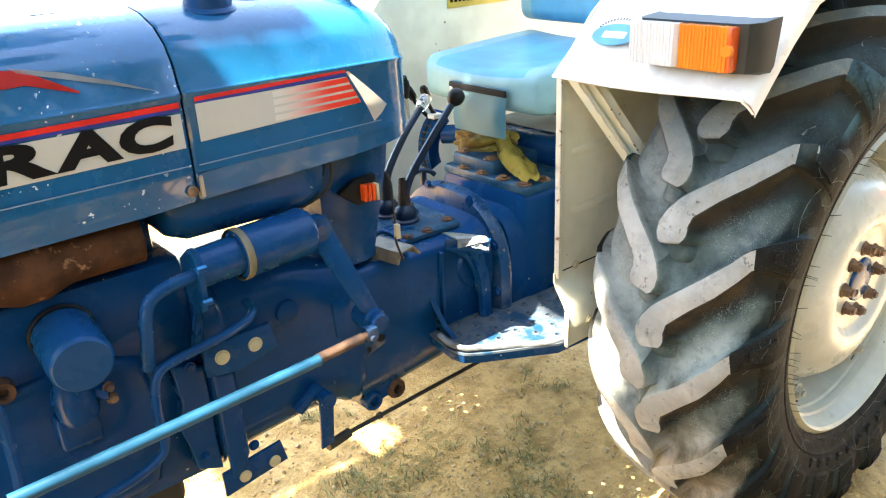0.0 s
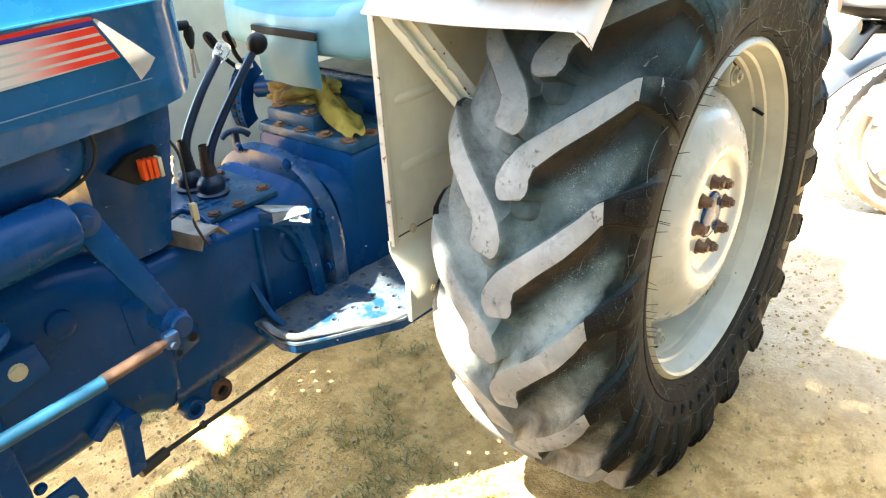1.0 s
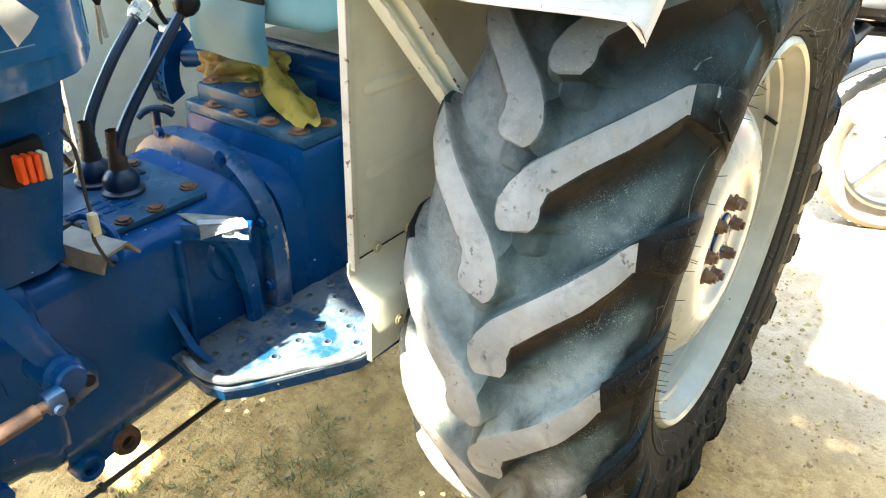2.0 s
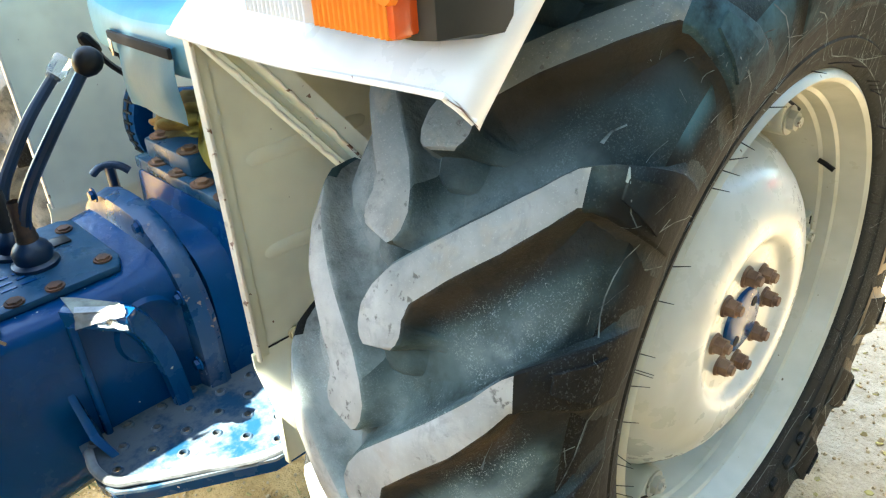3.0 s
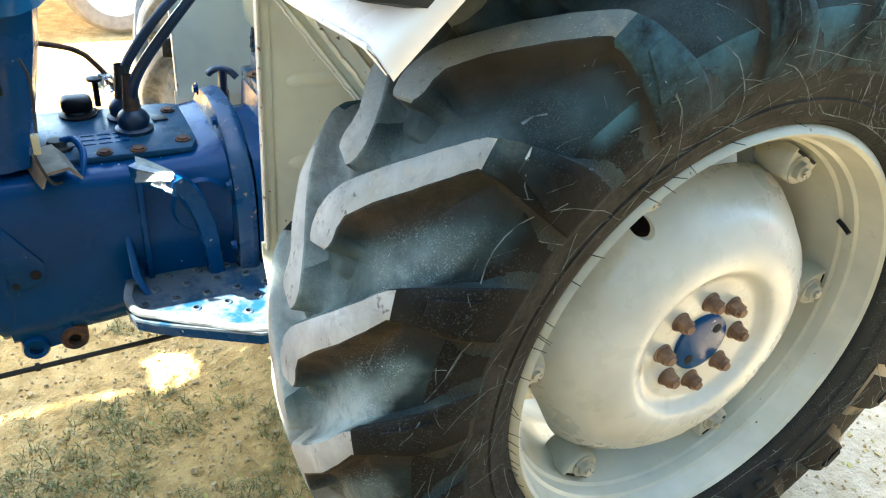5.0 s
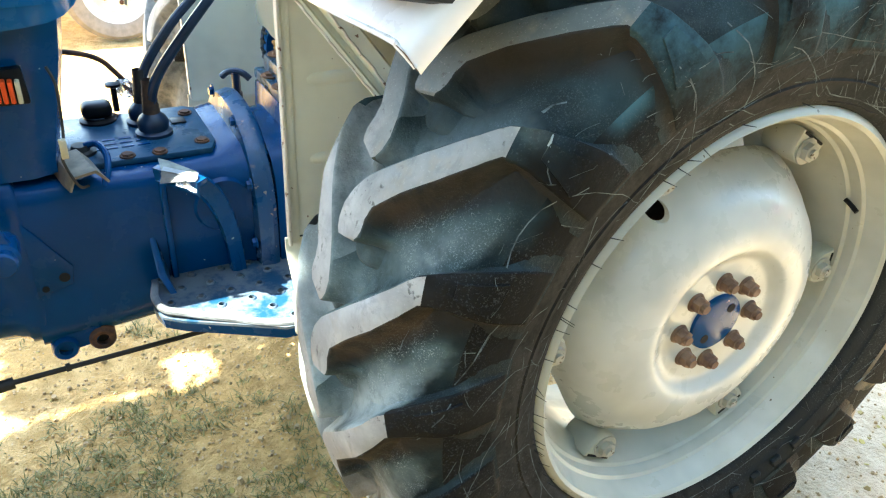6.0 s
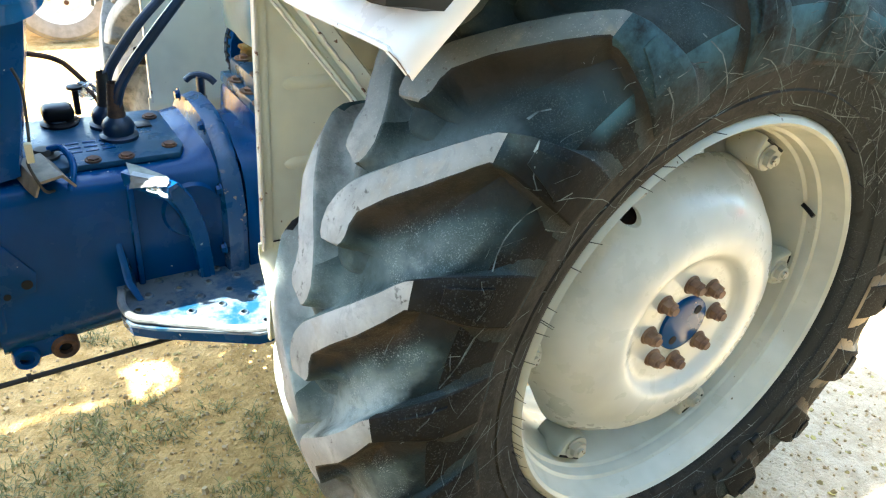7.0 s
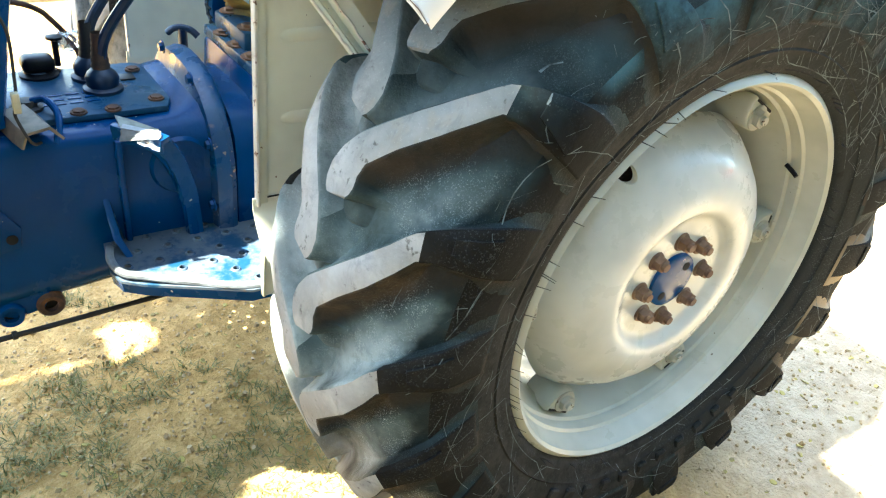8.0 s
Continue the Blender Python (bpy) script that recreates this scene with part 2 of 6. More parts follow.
    # pale dry dust over the middle and the inner half of the tread
    worn = m.math("MULTIPLY", m.ramp(m.math("ADD", m.axis("Y"), m.math("MULTIPLY", m.math("SUBTRACT", m.noise(9, 4, 0.6), 0.5), 0.12)), -0.01, 0.10), m.ramp(m.axis("Z"), 0.30, 0.50, 1.0, 0.25))
    worn = m.math("MULTIPLY", worn, m.math("MULTIPLY", front, m.ramp(m.noise(26, 5, 0.7), 0.30, 0.60, 0.25, 0.72)))
    col = m.mix(worn, col, (0.265, 0.275, 0.262))
    # fine pale grit
    flecks = m.math("MULTIPLY", m.ramp(m.noise(480, 4, 0.78), 0.545, 0.62), m.ramp(m.noise(20, 5, 0.7), 0.42, 0.56))
    grit = m.math("MULTIPLY", flecks, m.math("MULTIPLY", m.math("MAXIMUM", rim, 0.10), m.math("MULTIPLY", m.ramp(off, 0.05, 0.10, 0.35, 1.0), m.ramp(s, 0.66, 0.82, 0.7, 0.12))))
    col = m.mix(grit, col, (0.36, 0.41, 0.40))
    hind = m.math("MULTIPLY", m.math("MULTIPLY", m.ramp(m.axis("X"), 0.36, 0.5), m.ramp(m.axis("Z"), -0.1, 0.05, 1.0, 0.0)), m.ramp(m.noise(9, 4), 0.3, 0.5))
    col = m.mix(m.math("MULTIPLY", hind, 0.85), col, (0.36, 0.28, 0.18))
    h = m.math("ADD", m.noise(150, 5), m.math("MULTIPLY", m.noise(28, 4), 1.4))
    return m.done(col, None, h, 0.6, 0.0022)


def sidewall_mat():
    m = Mat("sidewall_rubber", rough=0.72, spec=0.06)
    phi, _, rad = about_axle(m)
    col = m.mix(m.ramp(m.noise(8, 6), 0.40, 0.75), (0.0085, 0.0085, 0.008), (0.019, 0.0185, 0.017))
    # patchy teal tint, stronger towards the top of the shoulder
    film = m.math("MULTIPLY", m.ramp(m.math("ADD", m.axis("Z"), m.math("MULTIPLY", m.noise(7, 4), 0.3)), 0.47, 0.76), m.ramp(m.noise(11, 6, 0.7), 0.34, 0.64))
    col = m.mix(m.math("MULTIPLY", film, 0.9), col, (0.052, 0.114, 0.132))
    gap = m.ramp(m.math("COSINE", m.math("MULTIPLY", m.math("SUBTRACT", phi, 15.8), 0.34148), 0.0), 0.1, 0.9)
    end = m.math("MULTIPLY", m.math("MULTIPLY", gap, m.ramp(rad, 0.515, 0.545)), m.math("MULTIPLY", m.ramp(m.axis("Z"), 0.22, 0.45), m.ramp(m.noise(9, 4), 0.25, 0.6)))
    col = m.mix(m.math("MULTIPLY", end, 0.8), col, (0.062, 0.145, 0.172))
    # brown grey band round the bead
    bead = m.ramp(m.math("ADD", rad, m.math("MULTIPLY", m.math("SUBTRACT", m.noise(30, 3), 0.5), 0.006)), 0.468, 0.474, 1.0, 0.0)
    bcol = m.mix(m.ramp(m.noise(26, 5, 0.7), 0.3, 0.65), (0.014, 0.0138, 0.0128), (0.034, 0.0325, 0.029))
    bcol = m.mix(m.ramp(m.axis("X"), -0.05, 0.2), bcol, (0.017, 0.020, 0.0205))
    col = m.mix(m.math("MULTIPLY", bead, 0.9), col, bcol)
    col = m.mix(m.math("MULTIPLY", m.math("MULTIPLY", m.ramp(m.noise(34, 3), 0.62, 0.7), bead), 0.7), col, (0.010, 0.010, 0.009))
    # caked mud on the hind lugs
    hind = m.math("MULTIPLY", m.math("MULTIPLY", m.math("MULTIPLY", m.ramp(m.axis("X"), 0.36, 0.5), m.ramp(m.axis("Z"), -0.1, 0.05, 1.0, 0.0)), m.ramp(rad, 0.565, 0.60)), m.ramp(m.noise(9, 4), 0.3, 0.5))
    col = m.mix(m.math("MULTIPLY", hind, 0.85), col, (0.36, 0.28, 0.18))
    pale = m.math("MULTIPLY", m.ramp(m.noise(300, 3, 0.7), 0.55, 0.64), m.ramp(m.noise(9, 4), 0.42, 0.6))
    col = m.mix(m.math("MULTIPLY", pale, 0.25), col, (0.12, 0.135, 0.138))
    return m.done(col, None, m.noise(110, 5), 0.4, 0.0018)


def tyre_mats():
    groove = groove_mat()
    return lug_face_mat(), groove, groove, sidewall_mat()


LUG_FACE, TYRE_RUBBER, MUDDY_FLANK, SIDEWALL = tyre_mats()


def ground_mat():
    m = Mat("dry_soil", rough=0.95, spec=0.2)
    col = m.mix(m.ramp(m.noise(1.6, 5), 0.35, 0.65), (0.60, 0.365, 0.135), (0.66, 0.44, 0.20))
    col = m.mix(m.ramp(m.noise(12, 6, 0.75), 0.42, 0.62), col, (0.43, 0.26, 0.09))
    col = m.mix(m.math("MULTIPLY", m.ramp(m.noise(90, 3), 0.6, 0.75), 0.6), col, (0.6, 0.50, 0.36))
    col = m.mix(m.math("MULTIPLY", m.ramp(m.noise(4.5, 6, 0.7), 0.48, 0.66), 0.4), col, (0.31, 0.19, 0.07))
    trod = m.ramp(m.math("ADD", m.axis("X"), m.math("MULTIPLY", m.noise(3, 4), 0.5)), 0.3, 0.9)
    pale = m.mix(m.ramp(m.noise(14, 6, 0.75), 0.4, 0.65), (0.55, 0.445, 0.315), (0.42, 0.325, 0.215))
    col = m.mix(m.math("MULTIPLY", trod, 0.85), col, pale)
    h = m.math("ADD", m.noise(18, 6, 0.7), m.math("MULTIPLY", m.noise(90, 4), 0.5))
    return m.done(col, None, h, 1.0, 0.02)


SOIL = ground_mat()


def worn_step():
    m = Mat("worn_step_paint", rough=.4, spec=.2)
    col = m.mix(m.ramp(m.noise(14, 6, .7), .38, .56), (0.006, 0.040, 0.088), (0.082, 0.104, 0.128))
    col = m.mix(m.math("MULTIPLY", m.ramp(m.noise(40, 4), .6, .7), .7), col, (0.12, 0.09, 0.07))
    return m.done(col, None, m.noise(50, 4), .3, .002)


STEP_BLUE = worn_step()


# ---- mesh helpers ----
def finish(bm, name, mats, smooth=35.0):
    me = bpy.data.meshes.new(name)
    bmesh.ops.recalc_face_normals(bm, faces=bm.faces)
    bm.to_mesh(me)
    bm.free()
    for m in mats if isinstance(mats, (list, tuple)) else [mats]:
        me.materials.append(m)
    if smooth:
        me.polygons.foreach_set("use_smooth", [True] * len(me.polygons))
        me.set_sharp_from_angle(angle=radians(smooth))
    return me


def part(name, bm, mats, parent=None, label="", smooth=35.0, at=None):
    ob = new(name, finish(bm, name, mats, smooth))
    if at is not None:
        ob.matrix_basis = at
    if parent is not None:
        ob.parent = parent
    return tagged(ob, label)


def share(name, ob, parent, at, label=""):
    o = new(name, ob.data)
    o.parent = parent
    o.matrix_basis = at
    return tagged(o, label)


def anchor(name, x, y, z, label, category, group=""):
    e = new(name)
    e.empty_display_size = 0.1
    e.location = (x, y, z)
    return tagged(e, label, category, group)


def B():
    return bmesh.new()


def box(bm, lo, hi, bevel=0.0, seg=2, m=None, mi=0):
    lo, hi = Vector(lo), Vector(hi)
    r = bmesh.ops.create_cube(bm, size=1.0, matrix=(m or Matrix()) @ Matrix.Translation((lo + hi) / 2) @ Matrix.Diagonal((*(hi - lo), 1)))
    fs = list({f for v in r["verts"] for f in v.link_faces})
    for f in fs:
        f.material_index = mi
    if bevel:
        bmesh.ops.bevel(bm, geom=list({e for v in r["verts"] for e in v.link_edges}), offset=bevel, segments=seg, affect="EDGES", profile=0.5)
    return bm


def rod(bm, a, b, r, r2=None, n=16, cap=True, mi=0):
    a, b = Vector(a), Vector(b)
    q = (b - a).to_track_quat("Z", "Y").to_matrix().to_4x4()
    ret = bmesh.ops.create_cone(bm, cap_ends=cap, segments=n, radius1=r, radius2=r if r2 is None else r2, depth=(b - a).length, matrix=Matrix.Translation((a + b) / 2) @ q)
    for f in {f for v in ret["verts"] for f in v.link_faces}:
        f.material_index = mi
    return bm


def lathe(bm, prof, origin, axis, n=32, mi=0, closed=False, m=None):
    """Turns a profile of (radius, along) about an axis through origin."""
    q = Vector(axis).to_track_quat("Z", "Y").to_matrix().to_4x4()
    base = Matrix.Translation(origin) @ q
    rings = []
    for r, s in prof:
        if r < 1e-6:
            rings.append([bm.verts.new(base @ Vector((0, 0, s)))] * n)
        else:
            rings.append([bm.verts.new(base @ Vector((r * math.cos(2 * math.pi * i / n), r * math.sin(2 * math.pi * i / n), s))) for i in range(n)])
    pairs = list(zip(rings, rings[1:])) + ([(rings[-1], rings[0])] if closed else [])
    for a, b in pairs:
        for i in range(n):
            j = (i + 1) % n
            vs = []
            for v in (a[i], a[j], b[j], b[i]):
                if v not in vs:
                    vs.append(v)
            if len(vs) > 2:
                bm.faces.new(vs).material_index = mi
    return bm


def smooth_path(pts, per=6):
    ps = [Vector(p) for p in pts]
    out = []
    for i in range(len(ps) - 1):
        p0, p1, p2, p3 = ps[max(i - 1, 0)], ps[i], ps[i + 1], ps[min(i + 2, len(ps) - 1)]
        for k in range(per):
            t = k / per
            out.append(0.5 * (2 * p1 + (p2 - p0) * t + (2 * p0 - 5 * p1 + 4 * p2 - p3) * t * t + (3 * p1 - p0 - 3 * p2 + p3) * t ** 3))
    return out + [ps[-1]]


def tube(bm, pts, r, n=10, per=6, curve=True, r2=None, mi=0):
    ps = smooth_path(pts, per) if curve else [Vector(p) for p in pts]
    rings, ref = [], None
    for i, p in enumerate(ps):
        d = (ps[min(i + 1, len(ps) - 1)] - ps[max(i - 1, 0)]).normalized()
        if ref is None:
            ref = d.orthogonal().normalized()
        ref = (ref - d * ref.dot(d)).normalized()
        side = d.cross(ref)
        rr = r if r2 is None else r + (r2 - r) * i / (len(ps) - 1)
        rings.append([bm.verts.new(p + rr * (ref * math.cos(2 * math.pi * k / n) + side * math.sin(2 * math.pi * k / n))) for k in range(n)])
    for a, b in zip(rings, rings[1:]):
        for k in range(n):
            bm.faces.new((a[k], a[(k + 1) % n], b[(k + 1) % n], b[k])).material_index = mi
    bm.faces.new(rings[0]).material_index = mi
    bm.faces.new(rings[-1]).material_index = mi
    return bm


def slab(bm, pts, off, bevel=0.0, mi=0, seg=2):
    """A plate: a flat polygon of 3D points and its copy moved by off."""
    off = Vector(off)
    a = [bm.verts.new(Vector(p)) for p in pts]
    b = [bm.verts.new(Vector(p) + off) for p in pts]
    fs = [bm.faces.new(a), bm.faces.new(b[::-1])]
    n = len(a)
    for i in range(n):
        fs.append(bm.faces.new((a[i], b[i], b[(i + 1) % n], a[(i + 1) % n])))
    for f in fs:
        f.material_index = mi
    if bevel:
        bmesh.ops.recalc_face_normals(bm, faces=fs)
        bmesh.ops.bevel(bm, geom=list({e for f in fs for e in f.edges}), offset=bevel, segments=seg, affect="EDGES", profile=0.5)
    return bm


def loft(bm, sections, closed=True, caps=True, mi=0):
    rings = [[bm.verts.new(Vector(p)) for p in s] for s in sections]
    n = len(rings[0])
    for a, b in zip(rings, rings[1:]):
        for k in range(n if closed else n - 1):
            bm.faces.new((a[k], a[(k + 1) % n], b[(k + 1) % n], b[k])).material_index = mi
    if caps and closed:
        bm.faces.new(rings[0][::-1]).material_index = mi
        bm.faces.new(rings[-1]).material_index = mi
    return bm


def hexbolt(bm, at, way, r=0.012, h=0.012, stud=0.0, washer=1.4):
    at, way = Vector(at), Vector(way).normalized()
    if washer:
        rod(bm, at, at + way * 0.003, r * washer, n=14)
    rod(bm, at + way * 0.002, at + way * h, r, r * 0.95, n=6)
    if stud:
        rod(bm, at + way * h, at + way * (h + stud), r * 0.5, n=10)
    return bm


def cut(ob, bm):
    """Cuts the solid bm out of ob."""
    me = finish(bm, "cutter", DARK, 0)
    c = new("cutter", me)
    c.matrix_basis = ob.matrix_basis
    md = ob.modifiers.new("cut", "BOOLEAN")
    md.object, md.operation, md.solver = c, "DIFFERENCE", "EXACT"
    bpy.context.view_layer.update()
    done = bpy.data.meshes.new_from_object(ob.evaluated_get(bpy.context.evaluated_depsgraph_get()))
    ob.modifiers.clear()
    ob.data = done
    bpy.data.objects.remove(c)
    done.polygons.foreach_set("use_smooth", [True] * len(done.polygons))
    done.set_sharp_from_angle(angle=radians(35))


def lerp(table, u):
    for (u0, *a), (u1, *b) in zip(table, table[1:]):
        if u <= u1:
            k = max(0.0, (u - u0) / (u1 - u0))
            return [p + (q - p) * k for p, q in zip(a, b)]
    return list(table[-1][1:])


# ---- ground ----
def ground_height(x, y):
    near = max(0.0, 1.0 - (x * x + (y - 0.2) ** 2) / 60.0)
    rise = 0.05 * min(1.0, max(0.0, (x - 0.15) / 0.45)) * min(1.0, max(0.0, (0.5 - y) / 0.4))
    return (noise.noise((x * 1.3, y * 1.3, 0)) * 0.018 + noise.noise((x * 5, y * 5, 3)) * 0.007) * near + rise * near - 0.006


def build_ground():
    bm = B()

    def axis(lo, hi):
        v = [lo + (hi - lo) * i / 110 for i in range(111)]
        far = [0.4, 1.2, 3, 7, 15, 40, 120, 400, 1500]
        return [lo - d for d in far[::-1]] + v + [hi + d for d in far]

    xs, ys = axis(-2.6, 3.0), axis(-1.4, 2.6)
    grid = [[bm.verts.new((x, y, ground_height(x, y))) for y in ys] for x in xs]
    for a, b in zip(grid, grid[1:]):
        for k in range(len(ys) - 1):
            bm.faces.new((a[k], b[k], b[k + 1], a[k + 1]))
    ob = part("ground", bm, SOIL, None, "dry trampled brown earth with thin grass", 0)
    ob.data.polygons.foreach_set("use_smooth", [True] * len(ob.data.polygons))
    tagged(ob, category="ground", kind="structure")


build_ground()


# walls out of view, added to cut low sky light and darken reflections
def added_walls():
    m = Mat("added_wall_dark", rough=.95, spec=.1)
    col = m.mix(m.ramp(m.noise(2, 6), .35, .7), (0.075, 0.085, 0.06), (0.045, 0.052, 0.038))
    mat = m.done(col, None, m.noise(25, 5), .6, .01)
    for nm, lo, hi in (("added_wall_south", (-9, -3.6, -.1), (9, -3.3, 3.0)), ("added_wall_west", (-9.3, -3.6, -.1), (-9, 7, 3.0))):
        tagged(part(nm, box(B(), lo, hi, .03), mat, None, "dark wall out of view, added to cut low sky light"), category="wall", kind="structure")


added_walls()

# ---- tractor ----
CL = 0.805
tractor = anchor("tractor", 0, CL, 0, "blue farm tractor with cream wheels and white mudguards", "tractor")
tractor.location = (0, 0, 0)

# rear wheel: tyre, lugs, rim, disc, about the axle, y to the outside
TOP = [(0, 0, .654), (.08, .08, .650), (.13, .128, .642), (.165, .156, .628), (.19, .173, .609), (.22, .186, .582), (.25, .197, .556), (.28, .1990, .530), (.31, .1965, .501), (.345, .1895, .466)]
BASE = [(0, 0, .610), (.08, .08, .608), (.13, .122, .602), (.165, .147, .591), (.19, .162, .577), (.22, .176, .555), (.25, .184, .536), (.28, .190, .520), (.31, .1895, .495), (.345, .1868, .463)]
PATH = [(-1.4, .015, .017, .9), (-1.2, .0145, .0225, 1), (-0.7, .013, .0285, 1), (0.2, .011, .0325, 1), (1.4, .010, .0330, 1), (3.0, .014, .0290, 1), (5.0, .026, .0245, 1), (8.5, .067, .0225, 1), (12.0, .110, .0220, 1), (15.5, .152, .023, 1), (17.9, .176, .0235, 1), (18.9, .196, .026, 1), (19.7, .222, .031, 1), (20.2, .250, .037, 1), (20.6, .280, .043, 1), (20.9, .312, .047, 1), (21.0, .343, .049, 1)]
SADDLE = [(-4.4, .020, .008, .12), (-4.0, .019, .014, .26), (-3.2, .018, .018, .36), (-2.0, .016, .020, .42), (-0.5, .014, .021, .45)]
FLANK = [(.046, -0.05), (.030, 0.03), (.018, 0.13), (.0095, 0.32), (.004, 0.66), (.0008, 0.93), (-.0025, 1.0)]


SIDE_PROFILE = [(.377, .150), (.384, .161), (.394, .166), (.409, .1705), (.4185, .1735), (.4215, .1765), (.4245, .1745), (.435, .179), (.46, .185), (.49, .189), (.52, .190), (.545, .184), (.565, .173), (.583, .160), (.596, .144), (.603, .122), (.608, .08), (.610, .03)]
SCRATCH = plain("pale_scuff", (0.125, 0.158, 0.162), .85, var=.9, scale=45)


def lug_strip(bm, path, shift, flank, top):
    st = []
    for p, q in zip(path, path[1:]):
        for k in range(3):
            st.append([c + (d - c) * k / 3 for c, d in zip(p, q)])
    st.append(list(path[-1]))
    st = [(a, u + shift * max(0.0, 1 - u / .15), hw, hh) for a, u, hw, hh in st]
    rings = []
    for i, (a, u, hw, hh) in enumerate(st):
        a0, u0, *_ = st[max(i - 2, 0)]
        a1, u1, *_ = st[min(i + 2, len(st) - 1)]
        ta, tu = (a1 - a0) * 0.01126, u1 - u0
        ln = math.hypot(ta, tu)
        na, nu = -tu / ln, ta / ln
        if u > 0.17:
            k = min(1.0, (u - 0.17) / 0.05)
            na, nu = na * (1 - k) - k, nu * (1 - k)
        reach = 1 - .8 * min(1.0, max(0.0, (u - .10) / .07)) + .55 * min(1.0, max(0.0, (u - .19) / .05))
        ring = [(hw + (w * reach if w > 0 else w), lev) for w, lev in flank] + [(0.0, 1.0)]
        vs = []
        for w, lev in ring + [(-w, lev) for w, lev in ring[-2::-1]]:
            aa, uu = a + na * w / 0.01126, max(0.0 if u > .06 else -0.04, u + nu * w)
            uu -= .27 * (min(w, hw) + hw) * min(1.0, max(0.0, (u - .11) / .06)) * min(1.0, max(0.0, (.34 - u) / .10))
            sg = -1 if uu < 0 else 1
            t, b = lerp(TOP, abs(uu)), lerp(BASE, abs(uu))
            off, r = b[0] + (t[0] - b[0]) * lev * hh, b[1] + (t[1] - b[1]) * lev * hh
            an = radians(aa)
            vs.append(bm.verts.new((-r * math.cos(an), -sg * off, r * math.sin(an))))
        rings.append(vs)
    n, mid = len(rings[0]), len(flank)
    for i, (a, b) in enumerate(zip(rings, rings[1:])):
        for k in range(n - 1):
            f = bm.faces.new((a[k], a[k + 1], b[k + 1], b[k]))
            f.material_index = top if k in (mid - 1, mid) else (3 if k < mid - 1 else 1)
            if top == 0 and st[i][1] > .1785 and mid - 3 <= k <= mid + 2:
                f.material_index = 2
    bm.faces.new(rings[0]).material_index = 3
    bm.faces.new(rings[-1][::-1]).material_index = 1
    return rings


def build_lug(shift=0.0):
    """One lug with the low saddle at its nose; shift moves its inner end off the centre line."""
    bm = B()
    lug_strip(bm, SADDLE, shift, [(.014, -.1), (.006, .3), (.0, .75), (-.006, 1.0)], 1)
    lug_strip(bm, PATH, shift, FLANK, 0)
    # raised panel on the shoulder
    rows = []
    for i in range(7):
        row = []
        for k in range(7):
            f, g = (min(max(i - 1, 0), 4)) / 4, (min(max(k - 1, 0), 4)) / 4
            aa = (18.7 - 1.3 * g) * (1 - f) + (20.6 + 2.0 * g) * f
            uu = .212 + .066 * g - .003 * f
            t, an = lerp(TOP, uu), radians(aa)
            h = -.001 if i in (0, 6) or k in (0, 6) else .0035
            row.append(bm.verts.new((-(t[1] + h * .5) * math.cos(an), -t[0] - h, (t[1] + h * .5) * math.sin(an))))
        rows.append(row)
    for a, b in zip(rows, rows[1:]):
        for k in range(6):
            bm.faces.new((a[k], a[k + 1], b[k + 1], b[k])).material_index = 2
    return bm


def build_tyre(parent, at, label):
    half = SIDE_PROFILE
    prof = [(r, -y) for r, y in half] + [(r, y) for r, y in half[::-1]]
    bm = lathe(B(), prof, (0, 0, 0), (0, 1, 0), n=128)
    for f in bm.faces:
        c = f.calc_center_median()
        if abs(c.y) > 0.181 or math.hypot(c.x, c.z) < 0.5:
            f.material_index = 1
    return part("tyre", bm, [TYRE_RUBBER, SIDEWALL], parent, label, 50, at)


def lug_angles():
    vis = [-51.2 - 0.0, -32.8, -14.4, 4.0, 22.4, 40.8, 59.2]
    rest = 360.0 - (vis[-1] - vis[0])
    return vis + [vis[-1] + rest * k / 14 for k in range(1, 14)]


